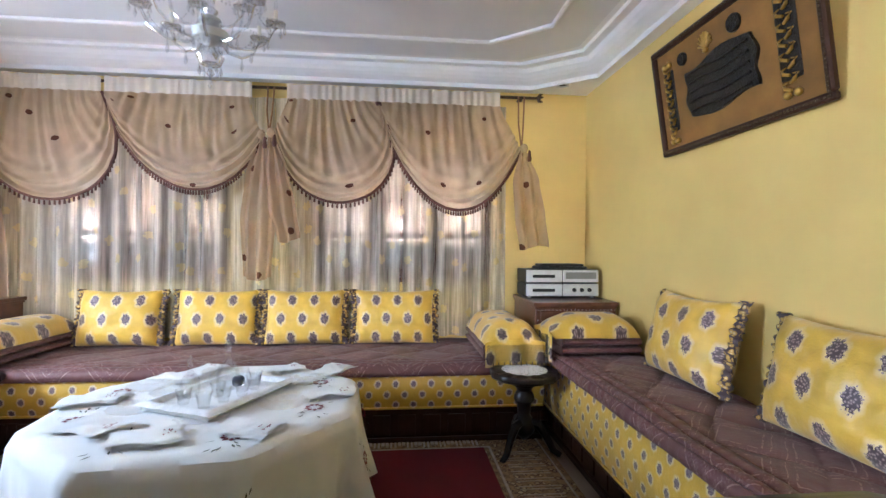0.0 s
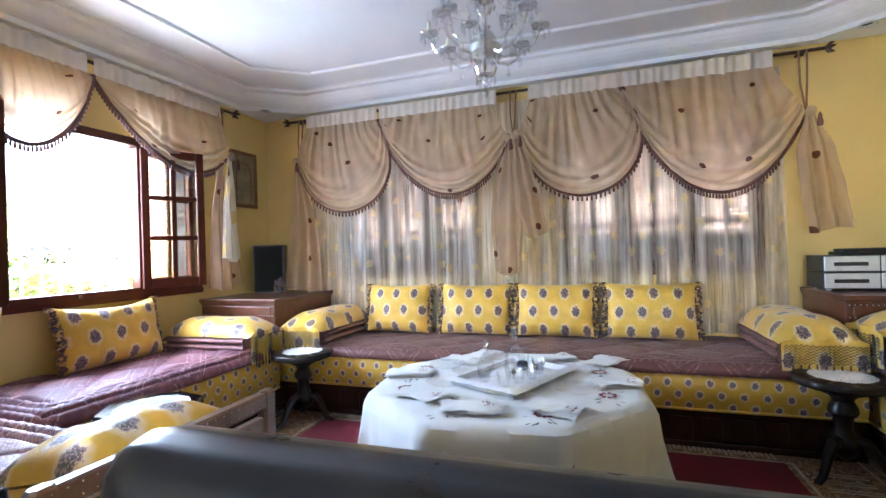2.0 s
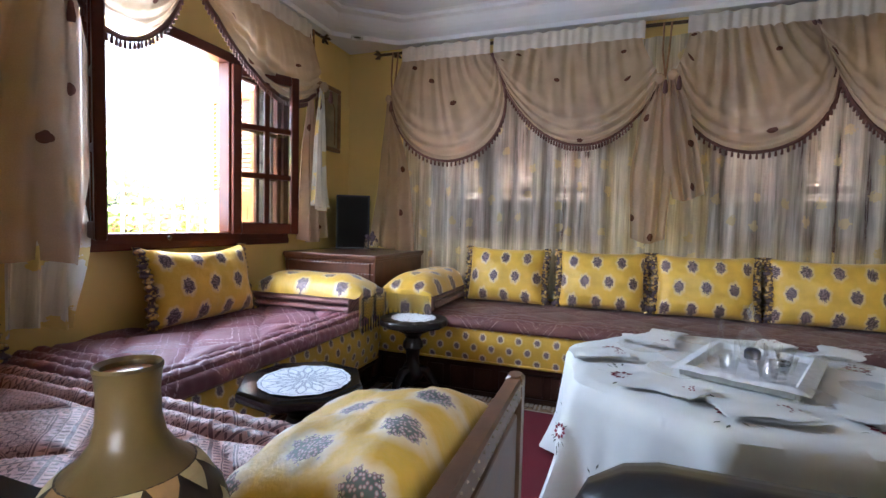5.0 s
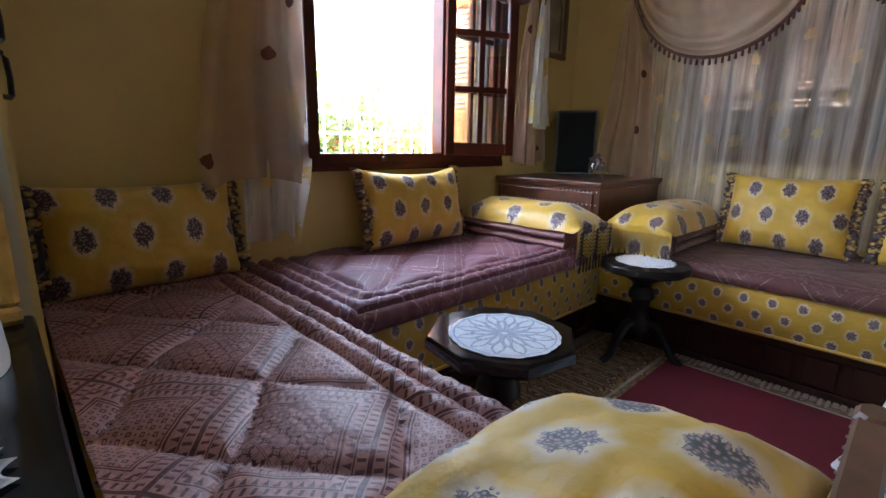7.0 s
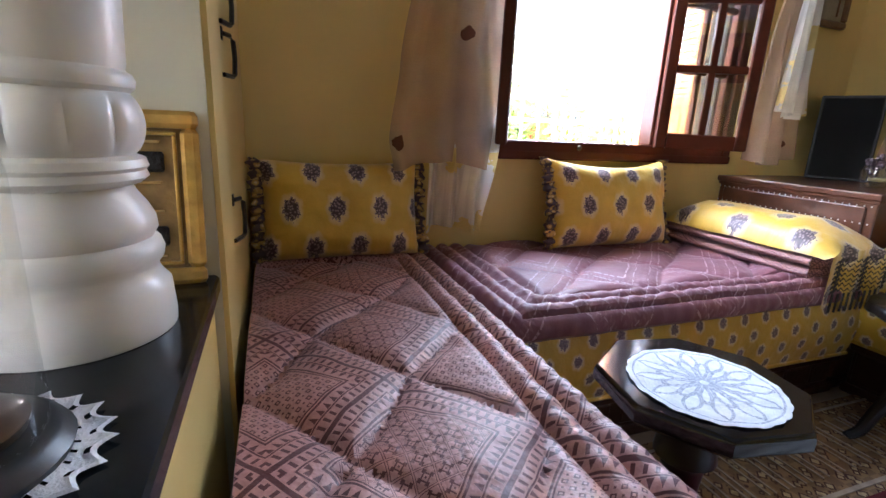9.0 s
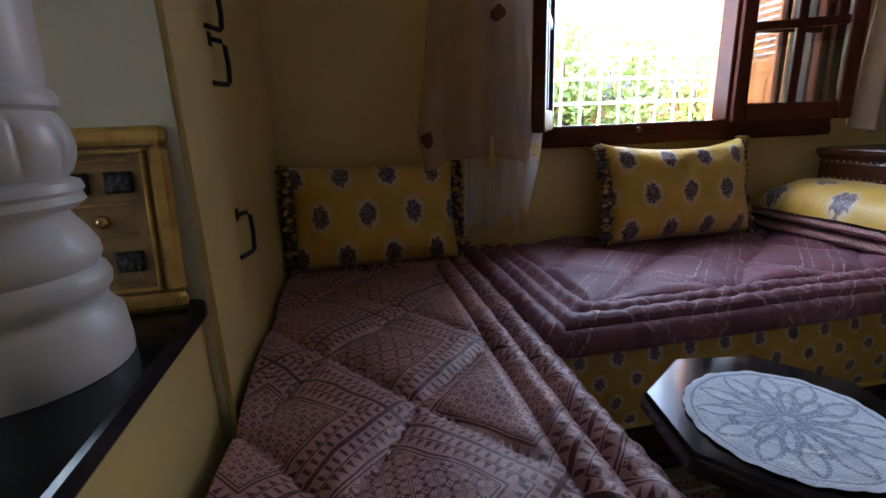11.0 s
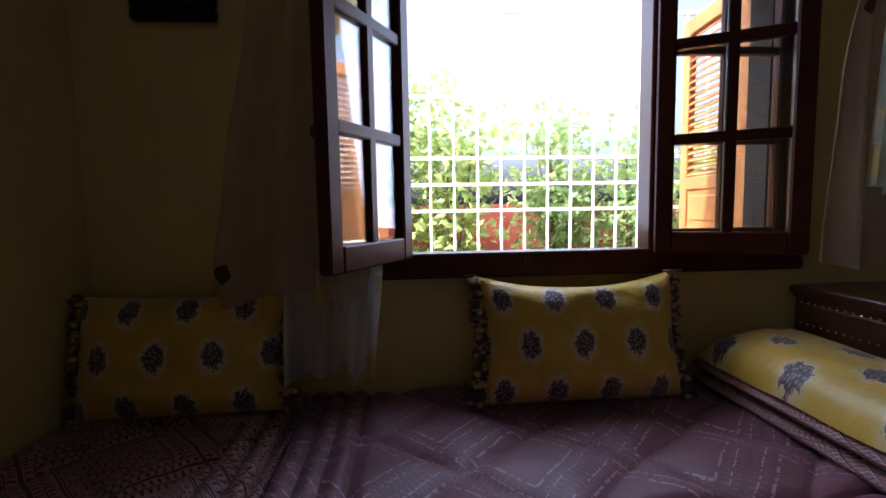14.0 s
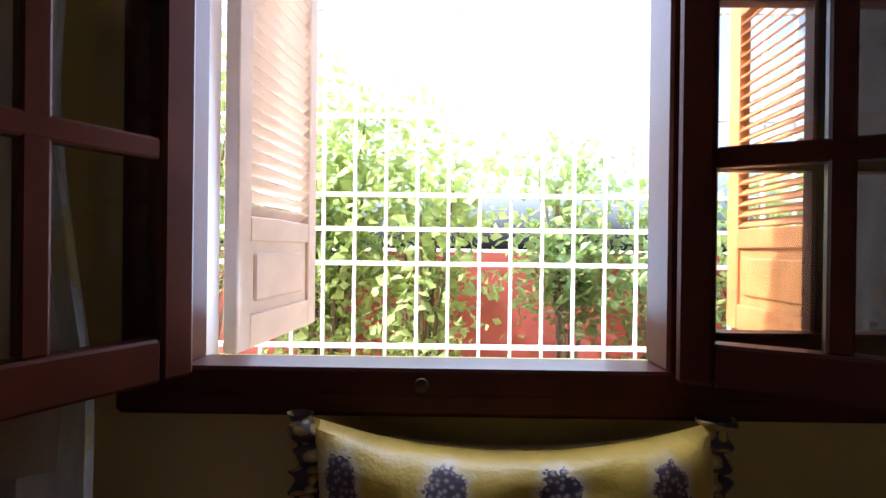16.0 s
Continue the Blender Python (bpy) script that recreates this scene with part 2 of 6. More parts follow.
window_wood.node_tree.nodes["Principled BSDF"].inputs["Specular IOR Level"].default_value = 0.22
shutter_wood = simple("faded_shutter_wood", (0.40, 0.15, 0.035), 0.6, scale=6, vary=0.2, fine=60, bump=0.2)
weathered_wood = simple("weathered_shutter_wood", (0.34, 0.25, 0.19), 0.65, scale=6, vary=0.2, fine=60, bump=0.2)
# Same shutter wood made pale: the left leaf's daylight is in the colour.
lit_shutter_wood = simple("daylit_pale_shutter_wood", (0.66, 0.55, 0.47), 0.6, scale=6, vary=0.15, fine=60, bump=0.2)
cabinet_wood = simple("inlaid_cabinet_wood", (0.12, 0.040, 0.018), 0.33, scale=14, vary=0.4, fine=110, bump=0.2, coat=0.3)
fabric_big = medallions("yellow_medallion_satin", 0.165, 0.145, 0.029, 0.047, base=(0.62, 0.385, 0.035), tall=1.4)
fabric_small = medallions("yellow_dotted_satin", 0.115, 0.068, 0.0165, 0.028, base=(0.60, 0.36, 0.03), ink=((0.11, 0.07, 0.09), (0.20, 0.13, 0.15), (0.36, 0.28, 0.26)), halo=(0.76, 0.70, 0.54))
fabric_giant = medallions("yellow_satin_large_flowers", 0.150, 0.135, 0.032, 0.057, base=(0.74, 0.45, 0.025), rough=0.6, ink=((0.10, 0.12, 0.11), (0.36, 0.19, 0.21), (0.56, 0.48, 0.48)), halo=(0.80, 0.75, 0.62))
quilt_mat = quilt_material("mauve_quilt_cloth", (0.085, 0.015, 0.018), (0.49, 0.255, 0.23), 0.46, 0.95)
quilt_pink = quilt_material("faded_pink_quilt_cloth", (0.205, 0.074, 0.096), (0.52, 0.34, 0.38), 0.42, 0.95, 0.9, sparse=True)
quilt_plain = quilt_material("brown_quilt_cloth", (0.130, 0.048, 0.043), (0.36, 0.23, 0.20), 0.36, 1.1, 0.8, sparse=True)
hem_mat = sheer_material("white_net_hem", (0.88, 0.85, 0.76), 0.84, flowers=True, dot_color=(0.74, 0.60, 0.24), dot_r=0.055, cell=0.27)
swag_mat = sheer_material("beige_organza", (0.82, 0.62, 0.44), 0.56, dots=1, cell=0.60)
tail_mat = sheer_material("thin_beige_organza", (0.70, 0.50, 0.36), 0.60, dots=1, cell=0.38)
net_mat = sheer_material("white_embroidered_net", (0.82, 0.75, 0.65), 0.62, flowers=True, dot_color=(0.66, 0.56, 0.34), dot_r=0.034, cell=0.26)
header_mat = simple("cream_curtain_header", (0.62, 0.55, 0.46), 0.8, scale=10, vary=0.1, fine=200, bump=0.3, sheen=0.2)
trim_mat = simple("brown_tassel_trim", (0.12, 0.045, 0.032), 0.7, scale=30, vary=0.4, fine=200, bump=0.5)
cord_mat = simple("tan_cord", (0.28, 0.15, 0.075), 0.7, scale=30, vary=0.3, fine=200, bump=0.5)
bronze = simple("aged_bronze", (0.09, 0.06, 0.035), 0.4, metal=0.8, scale=20, vary=0.4, fine=100, bump=0.2)
black_iron = simple("black_iron", (0.012, 0.010, 0.010), 0.4, metal=0.5, scale=20, vary=0.3, fine=100, bump=0.1)
white_cloth = simple("white_tablecloth_linen", (0.80, 0.80, 0.79), 0.75, scale=6, vary=0.05, fine=400, bump=0.3, bdist=0.001, sheen=0.2)
lace_white = simple("white_lace", (0.82, 0.83, 0.86), 0.8, scale=40, vary=0.12, fine=300, bump=0.7, bdist=0.003)
red_thread = simple("red_embroidery", (0.22, 0.012, 0.03), 0.7, fine=300, vary=0.4)
green_thread = simple("grey_green_embroidery", (0.10, 0.11, 0.08), 0.7, fine=300, vary=0.4)
leather = simple("black_leather", (0.012, 0.012, 0.014), 0.3, scale=10, vary=0.3, fine=180, bump=0.15, bdist=0.001)
marble = simple("black_marble", (0.007, 0.009, 0.011), 0.14, scale=3, vary=0.5, fine=50, bump=0.0)
marble.node_tree.nodes["Principled BSDF"].inputs["Specular IOR Level"].default_value = 0.35
column_paint = simple("white_gloss_column_paint", (0.74, 0.73, 0.69), 0.36, scale=6, vary=0.06, fine=80, bump=0.06, coat=0.12)
gold = simple("antique_gold", (0.62, 0.40, 0.10), 0.35, metal=0.75, scale=30, vary=0.3, fine=120, bump=0.5)
brass = simple("polished_brass", (0.72, 0.50, 0.20), 0.2, metal=1.0, scale=20, vary=0.2, fine=100, bump=0.05)
silver_plastic = simple("silver_plastic", (0.66, 0.66, 0.67), 0.38, metal=0.25, scale=20, vary=0.1, fine=200, bump=0.03)
black_plastic = simple("black_plastic", (0.014, 0.014, 0.015), 0.4, scale=20, vary=0.2, fine=200, bump=0.05)
white_paint = simple("white_iron_paint", (0.80, 0.80, 0.78), 0.5, fine=100, vary=0.1)
porcelain = simple("white_porcelain", (0.80, 0.81, 0.83), 0.12, vary=0.03, bump=0.0)
window_glass = glass_pane("window_glass", refl=0.05, strong=0.45)
dusty_glass = glass_pane("dusty_glass", (0.90, 0.92, 0.93), refl=0.02, strong=0.12)
clear_glass = glass_pane("clear_glass", (0.985, 0.99, 0.99), refl=0.04, strong=0.22)
crystal = glass_pane("crystal", (0.95, 0.96, 0.98), refl=0.10, strong=0.5)
red_wall_mat = simple("red_garden_wall_render", (0.46, 0.10, 0.07), 0.8, scale=3, vary=0.2, fine=40, bump=0.3)


# ---- mesh helpers ----
class Mesh:
    """A small mesh collector: vertices, faces and uvs of several joined pieces."""

    def __init__(self):
        self.v, self.f, self.uv = [], [], []

    def add(self, vs, fs, uvs=None):
        o = len(self.v)
        self.v += [tuple(p) for p in vs]
        self.f += [tuple(i + o for i in f) for f in fs]
        self.uv += list(uvs) if uvs else [(p[0], p[1]) for p in vs]
        return self

    def box(self, x0, x1, y0, y1, z0, z1, m=None, b=0.0):
        """A box with chamfered edges."""
        b = min(b, (x1 - x0) * 0.45, (y1 - y0) * 0.45, (z1 - z0) * 0.45)
        if b <= 0:
            vs = [Vector((x, y, z)) for z in (z0, z1) for x, y in ((x0, y0), (x1, y0), (x1, y1), (x0, y1))]
            fs = [(3, 2, 1, 0), (4, 5, 6, 7), (0, 1, 5, 4), (1, 2, 6, 5), (2, 3, 7, 6), (3, 0, 4, 7)]
        else:
            vs, fs = [], []
            def ring(z, i):
                a, c, d, e = x0 + i, x1 - i, y0 + i, y1 - i
                k = b
                return [Vector(q) for q in ((a + k, d, z), (c - k, d, z), (c, d + k, z), (c, e - k, z), (c - k, e, z), (a + k, e, z), (a, e - k, z), (a, d + k, z))]
            vs += ring(z0, b * 0.6) + ring(z0 + b, 0) + ring(z1 - b, 0) + ring(z1, b * 0.6)
            for r in range(3):
                for i in range(8):
                    j = (i + 1) % 8
                    fs.append((r * 8 + i, r * 8 + j, r * 8 + 8 + j, r * 8 + 8 + i))
            fs += [tuple(range(7, -1, -1)), tuple(range(24, 32))]
        uv = [(p[0] + p[1], p[2]) for p in vs]
        if m is not None:
            vs = [m @ p for p in vs]
        return self.add(vs, fs, uv)

    def grid(self, fn, nu, nv, close_u=False, scale=(1, 1)):
        vs, uv = [], []
        for j in range(nv + 1):
            for i in range(nu + (0 if close_u else 1)):
                u, v = i / nu, j / nv
                vs.append(fn(u, v))
                uv.append((u * scale[0], v * scale[1]))
        w = nu if close_u else nu + 1
        fs = []
        for j in range(nv):
            for i in range(nu):
                i2 = (i + 1) % w if close_u else i + 1
                fs.append((j * w + i, j * w + i2, (j + 1) * w + i2, (j + 1) * w + i))
        return self.add(vs, fs, uv)

    def lathe(self, profile, seg=24, m=None, flute=0):
        def fn(u, v):
            k = v * (len(profile) - 1)
            i = min(int(k), len(profile) - 2)
            f = k - i
            r = profile[i][0] * (1 - f) + profile[i + 1][0] * f
            z = profile[i][1] * (1 - f) + profile[i + 1][1] * f
            a = u * 2 * math.pi
            p = Vector((r * math.cos(a), r * math.sin(a), z))
            return m @ p if m is not None else p
        return self.grid(fn, seg, len(profile) - 1, close_u=True, scale=(1, 1))

    def tube(self, pts, r, seg=8, caps=True):
        pts = [Vector(p) for p in pts]
        rings = []
        for i, p in enumerate(pts):
            t = (pts[min(i + 1, len(pts) - 1)] - pts[max(i - 1, 0)]).normalized()
            up = Vector((0, 0, 1)) if abs(t.z) < 0.9 else Vector((1, 0, 0))
            x = t.cross(up).normalized()
            y = x.cross(t)
            rr = r[i] if isinstance(r, (list, tuple)) else r
            rings.append([p + (x * math.cos(a) + y * math.sin(a)) * rr for a in [2 * math.pi * k / seg for k in range(seg)]])
        vs = [q for ring in rings for q in ring]
        fs = []
        for i in range(len(pts) - 1):
            for k in range(seg):
                k2 = (k + 1) % seg
                fs.append((i * seg + k, i * seg + k2, (i + 1) * seg + k2, (i + 1) * seg + k))
        if caps:
            fs += [tuple(range(seg - 1, -1, -1)), tuple(range((len(pts) - 1) * seg, len(pts) * seg))]
        return self.add(vs, fs)

    def ball(self, c, r, seg=8, rings=5, sz=1.0):
        prof = [(max(r * math.sin(math.pi * k / rings), 0.0002), -r * sz * math.cos(math.pi * k / rings)) for k in range(rings + 1)]
        return self.lathe(prof, seg, Matrix.Translation(c))

    def make(self, name, mat, parent=None, label="", smooth=True, kind="", m=None):
        me = bpy.data.meshes.new(name)
        me.from_pydata(self.v, [], self.f)
        ul = me.uv_layers.new(name="UVMap")
        li = np.empty(len(me.loops), dtype=np.int32)
        me.loops.foreach_get("vertex_index", li)
        ul.data.foreach_set("uv", np.array(self.uv, dtype=np.float32)[li].ravel())
        me.materials.append(mat)
        if smooth:
            me.shade_smooth()
            me.set_sharp_from_angle(angle=radians(38))
        ob = new(name, me)
        if parent:
            ob.parent = parent
        if m is not None:
            ob.matrix_local = m
        return tagged(ob, label, kind=kind)


def thing(name, label, category, m=None, group=""):
    e = new(name)
    e.empty_display_size = 0.1
    if m is not None:
        e.matrix_world = m
    return tagged(e, label, category, group)


def yaw(x, y, z, deg):
    return pose(x, y, z, 0, 0, deg)


# ---- structure ----
XW, XE, YN, YA, YS, ZC = -3.67, 1.60, 5.17, 1.79, -2.0, 2.64
TH = 0.2


def wall(name, boxes, mat=wall_paint, label="yellow painted plaster wall"):
    k = Mesh()
    for b in boxes:
        k.box(*b)
    return tagged(k.make(name, mat, smooth=False), label, "wall", kind="structure")


def wall_with_openings(name, axis, at0, at1, lo, hi, top, openings, mat=wall_paint, label="yellow painted plaster wall"):
    k = Mesh()
    cuts = sorted(openings)
    p = lo
    def put(a, b, z0, z1):
        if b - a > 1e-4 and z1 - z0 > 1e-4:
            k.box(*((at0, at1, a, b, z0, z1) if axis == "x" else (a, b, at0, at1, z0, z1)))
    for a, b, z0, z1 in cuts:
        put(p, a, 0, top)
        put(a, b, 0, z0)
        put(a, b, z1, top)
        p = b
    put(p, hi, 0, top)
    return tagged(k.make(name, mat, smooth=False), label, "wall", kind="structure")


WIN_W = (2.76, 4.20, 1.00, 2.10)
WIN_N1 = (-2.84, -1.42, 1.00, 2.10)
WIN_N2 = (-0.72, 0.76, 1.00, 2.10)
wall_with_openings("wall_west", "x", XW - TH, XW, YA - 0.001, YN + TH, 3.0, [WIN_W])
wall_with_openings("wall_north", "y", YN, YN + TH, XW, XE, 3.0, [WIN_N1, WIN_N2])
wall("wall_east", [(XE, XE + TH, YS, YN + TH, 0, 3.0)])
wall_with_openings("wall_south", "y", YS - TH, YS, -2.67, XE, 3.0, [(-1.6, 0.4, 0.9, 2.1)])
wall("wall_alcove", [(XW - TH, -2.672, YA - 0.45, YA - 0.002, 0, 3.0)])
wall("wall_hall", [(-2.87, -2.672, YS - TH, YA - 0.452, 0, 3.0)], jamb_paint, "cream painted plaster wall beside the column")
wall("jamb_lining", [(-2.671, -2.665, YA - 0.45, YA - 0.012, 0, 2.62)], jamb_paint, "cream painted side of the opening")
wall("low_wall", [(-2.664, -1.62, 1.42, 1.762, 0, 0.745)], wall_paint, "low yellow painted wall under the black marble ledge")
k = Mesh().box(XW - TH, XE + TH, YS - TH, YN + TH, -0.1, 0)
tagged(k.make("floor", floor_mat, smooth=False), "brown tiled floor", "floor", kind="structure")
k = Mesh().box(-2.66, -1.575, 1.40, 1.777, 0.747, 0.783, b=0.006)
tagged(k.make("marble_ledge", marble, smooth=False), "polished black marble ledge on the low wall", "ledge", kind="structure")


def octagon(x0, x1, y0, y1, cx, cy):
    return [(x0 + cx, y0), (x1 - cx, y0), (x1, y0 + cy), (x1, y1 - cy), (x1 - cx, y1), (x0 + cx, y1), (x0, y1 - cy), (x0, y0 + cy)]


def swept_ring(k, rings):
    """Rings of eight corners each, joined one after another."""
    for (p, zp), (q, zq) in zip(rings, rings[1:]):
        n = len(p)
        vs = [(x, y, zp) for x, y in p] + [(x, y, zq) for x, y in q]
        k.add(vs, [(i, (i + 1) % n, n + (i + 1) % n, n + i) for i in range(n)])


def oct_at(ins, cx=0.33, cy=0.26):
    return octagon(XW + ins, XE - ins, YA + ins, YN - ins, cx, cy)


# soffit round the octagonal tray, tray and mouldings
k = Mesh()
outer = [(XW, YA), (XE, YA), (XE, YN), (XW, YN)]
inn = oct_at(0.0, 0.46, 0.36)
Z0 = ZC
corner_sets = [((XW, YA), inn[0], inn[7]), ((XE, YA), inn[1], inn[2]), ((XE, YN), inn[3], inn[4]), ((XW, YN), inn[5], inn[6])]
for c, a, b in corner_sets:
    k.add([(*c, Z0), (*a, Z0), (*b, Z0)], [(0, 1, 2)])
prof = [(0.0, 0.0), (0.085, 0.0), (0.088, 0.034), (0.105, 0.040), (0.135, 0.052), (0.165, 0.072), (0.190, 0.098), (0.205, 0.122), (0.208, 0.128), (0.262, 0.132), (0.268, 0.155), (0.31, 0.155)]
swept_ring(k, [(oct_at(i, 0.46 - i * 0.25, 0.36 - i * 0.2), Z0 + dz) for i, dz in prof])
tagged(k.make("cornice", cornice_mat), "white stepped plaster cornice", "cornice", kind="structure")
k = Mesh()
o1 = oct_at(0.31, 0.3825, 0.298)
k.add([(x, y, Z0 + 0.155) for x, y in o1], [tuple(range(8))])
k.box(XW - TH, XE + TH, YA - 0.45, YN + TH, 3.0, 3.1)
tagged(k.make("ceiling", white_plaster, smooth=False), "white plaster tray ceiling", "ceiling", kind="structure")
k = Mesh()
swept_ring(k, [(oct_at(i, 0.36, 0.30), Z0 + 0.155 - dz) for i, dz in ((0.60, 0.002), (0.603, 0.018), (0.615, 0.024), (0.63, 0.018), (0.633, 0.002))])
tagged(k.make("ceiling_moulding", cornice_mat), "thin white plaster ceiling moulding", "moulding", kind="structure")
k = Mesh().box(-2.87, XE + TH, YS - TH, YA - 0.452, 2.70, 3.1)
tagged(k.make("ceiling_hall", white_plaster, smooth=False), "plain white ceiling of the adjoining room", "ceiling", kind="structure")
k = Mesh().box(-2.66, XE, YA - 0.45, YA - 0.004, 2.55, 2.99)
tagged(k.make("beam", wall_paint, smooth=False), "yellow painted beam over the wide opening", "beam", kind="structure")
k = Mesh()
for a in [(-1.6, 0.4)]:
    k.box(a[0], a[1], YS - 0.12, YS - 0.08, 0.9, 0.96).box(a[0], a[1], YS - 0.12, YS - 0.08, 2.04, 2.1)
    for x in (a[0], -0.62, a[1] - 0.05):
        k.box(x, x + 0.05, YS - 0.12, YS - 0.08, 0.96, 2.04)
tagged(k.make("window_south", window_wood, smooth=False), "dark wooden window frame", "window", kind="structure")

for x, y in ((1.30, 4.93), (-3.40, 4.83)):
    s = thing("ceiling_spotlight", "small chrome recessed spotlight in the plaster soffit", "ceiling light", Matrix.Translation((x, y, Z0)))
    k = Mesh().lathe([(0.052, 0.0), (0.052, -0.008), (0.042, -0.012), (0.036, -0.006), (0.034, 0.0)], 20)
    k.make("rim", silver_plastic, s)
    Mesh().lathe([(0.001, -0.003), (0.02, -0.003), (0.033, 0.0)], 14).make("lamp", black_plastic, s)


# ---- windows ----
def light_leaf(name, w, z0, z1, parent, m, mat=window_wood, thick=0.042, glass=window_glass, bar=0.017):
    """A six-pane leaf, hinge at local x 0, in the local xz plane; m: its pose."""
    e = new(name)
    e.parent = parent
    e.matrix_local = m
    st = 0.055
    k = Mesh()
    t = thick / 2
    k.box(0, st, -t, t, z0, z1, b=0.006).box(w - st, w, -t, t, z0, z1, b=0.006)
    k.box(st, w - st, -t, t, z0, z0 + 0.07, b=0.005).box(st, w - st, -t, t, z1 - 0.06, z1, b=0.005)
    k.make("leaf_frame", mat, e, smooth=False)
    a, b = z0 + 0.07, z1 - 0.06
    hw = (w - 2 * st)
    k = Mesh().box(w / 2 - bar, w / 2 + bar, -t * 0.7, t * 0.7, a, b, b=0.004)
    for i in (1, 2):
        z = a + (b - a) * i / 3
        k.box(st, w - st, -t * 0.72, t * 0.72, z - bar, z + bar, b=0.004)
    k.make("glazing_bar", mat, e, smooth=False)
    for c in range(2):
        for r in range(3):
            x0 = st + hw * c / 2 + (0.012 if c else 0.0)
            x1 = st + hw * (c + 1) / 2 - (0.0 if c else 0.012)
            q0, q1 = a + (b - a) * r / 3 + 0.012 * (r > 0), a + (b - a) * (r + 1) / 3 - 0.012 * (r < 2)
            Mesh().box(x0, x1, -0.002, 0.002, q0, q1).make("pane", glass, e, smooth=False).visible_shadow = False
    return e


def shutter(name, w, z0, z1, parent, m, slat_tilt=-38, mat=shutter_wood):
    e = new(name)
    e.parent = parent
    e.matrix_local = m
    st, t = 0.06, 0.018
    k = Mesh()
    k.box(0, st, -t, t, z0, z1, b=0.003).box(w - st, w, -t, t, z0, z1, b=0.003)
    mid = z0 + (z1 - z0) * 0.27
    for q0, q1 in ((z0, z0 + 0.08), (mid - 0.03, mid + 0.03), (z1 - 0.07, z1)):
        k.box(st, w - st, -t, t, q0, q1, b=0.003)
    k.make("shutter_frame", mat, e, smooth=False)
    Mesh().box(st, w - st, -t * 0.4, t * 0.4, z0 + 0.08, mid - 0.03).box(st + 0.03, w - st - 0.03, -t * 0.8, t * 0.8, z0 + 0.11, mid - 0.06, b=0.006).make("panel", mat, e, smooth=False)
    n = max(6, int((z1 - 0.07 - mid - 0.03) / 0.034))
    data = None
    for i in range(n):
        z = mid + 0.03 + (z1 - 0.07 - mid - 0.03) * (i + 0.5) / n
        mm = pose(0, 0, z, slat_tilt, 0, 0)
        if data is None:
            data = Mesh().box(st - 0.004, w - st + 0.004, -0.019, 0.019, -0.0035, 0.0035, b=0.002).make("slat", mat, e, smooth=False)
            data.matrix_local = mm
        else:
            s = new("slat", data.data)
            s.parent = e
            s.matrix_local = mm
    return e


def fixed_frame(parent, w, z0, z1, posts, depth=0.07, left=0.06):
    """Outer frame in the local xz plane, from x 0 to w."""
    k = Mesh()
    k.box(0, left, -depth / 2, depth / 2, z0, z1, b=0.006).box(w - 0.06, w, -depth / 2, depth / 2, z0, z1, b=0.006)
    k.box(left, w - 0.06, -depth / 2, depth / 2, z1 - 0.06, z1, b=0.006)
    k.box(left, w - 0.06, -depth / 2, depth / 2, z0, z0 + 0.05, b=0.006)
    for x in posts:
        k.box(x - 0.025, x + 0.025, -depth / 2, depth / 2, z0 + 0.05, z1 - 0.06, b=0.005)
    k.make("window_frame", window_wood, parent, smooth=False)


# west window: local x runs along world y, local y points out of the room
W = thing("window_west", "dark varnished wooden window with two open casements and a fixed light", "window", pose(XW + 0.02, 2.72, 0, 0, 0, 90))
W["kind"] = "structure"
fixed_frame(W, 1.52, 0.99, 2.14, (0.98,), 0.09, 0.11)
k = Mesh().box(-0.01, 1.53, -0.045, 0.03, 0.955, 1.0, b=0.008).box(0.0, 1.52, -0.035, 0.02, 1.0, 1.035, b=0.004)
k.make("window_sill", window_wood, W, smooth=False)
k = Mesh().box(-0.02, 1.54, 0.05, 0.24, 0.955, 0.99, b=0.004)
k.make("outer_sill", white_plaster, W, smooth=False)
light_leaf("fixed_light", 0.48, 1.035, 2.08, W, Matrix.Translation((1.0, 0.0, 0)), bar=0.013)
light_leaf("casement", 0.43, 1.03, 2.07, W, pose(0.965, -0.055, 0, 0, 0, -28))
light_leaf("casement", 0.43, 1.03, 2.07, W, pose(0.125, -0.055, 0, 0, 0, -118))
Mesh().lathe([(0.001, 0), (0.012, 0.002), (0.012, 0.012), (0.001, 0.016)], 12, pose(0.53, -0.05, 1.015, 90)).make("latch", bronze, W)
shutter("shutter", 0.47, 1.0, 2.08, W, pose(0.07, 0.22, 0, 0, 0, 84), mat=lit_shutter_wood)
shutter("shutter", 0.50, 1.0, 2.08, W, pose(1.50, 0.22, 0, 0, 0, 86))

for (x0, x1, z0, z1) in (WIN_N1, WIN_N2):
    N = thing("window_north", "dark wooden window with closed casements and shutters behind the net", "window", pose(x0 - 0.01, YN + 0.05, 0))
    N["kind"] = "structure"
    w = x1 - x0 + 0.02
    fixed_frame(N, w, z0 - 0.01, z1 + 0.01, (w / 3, 2 * w / 3), 0.08)
    for i in range(3):
        light_leaf("casement", w / 3 - 0.055, 1.045, 2.045, N, Matrix.Translation((w / 3 * i + (0.055 if i == 0 else 0.028), 0.0, 0)), glass=dusty_glass)
        shutter("shutter", w / 3 - 0.008, 1.0, 2.09, N, pose(w / 3 * i + 0.004, 0.17, 0, 0, 0, 0), slat_tilt=-50, mat=weathered_wood)

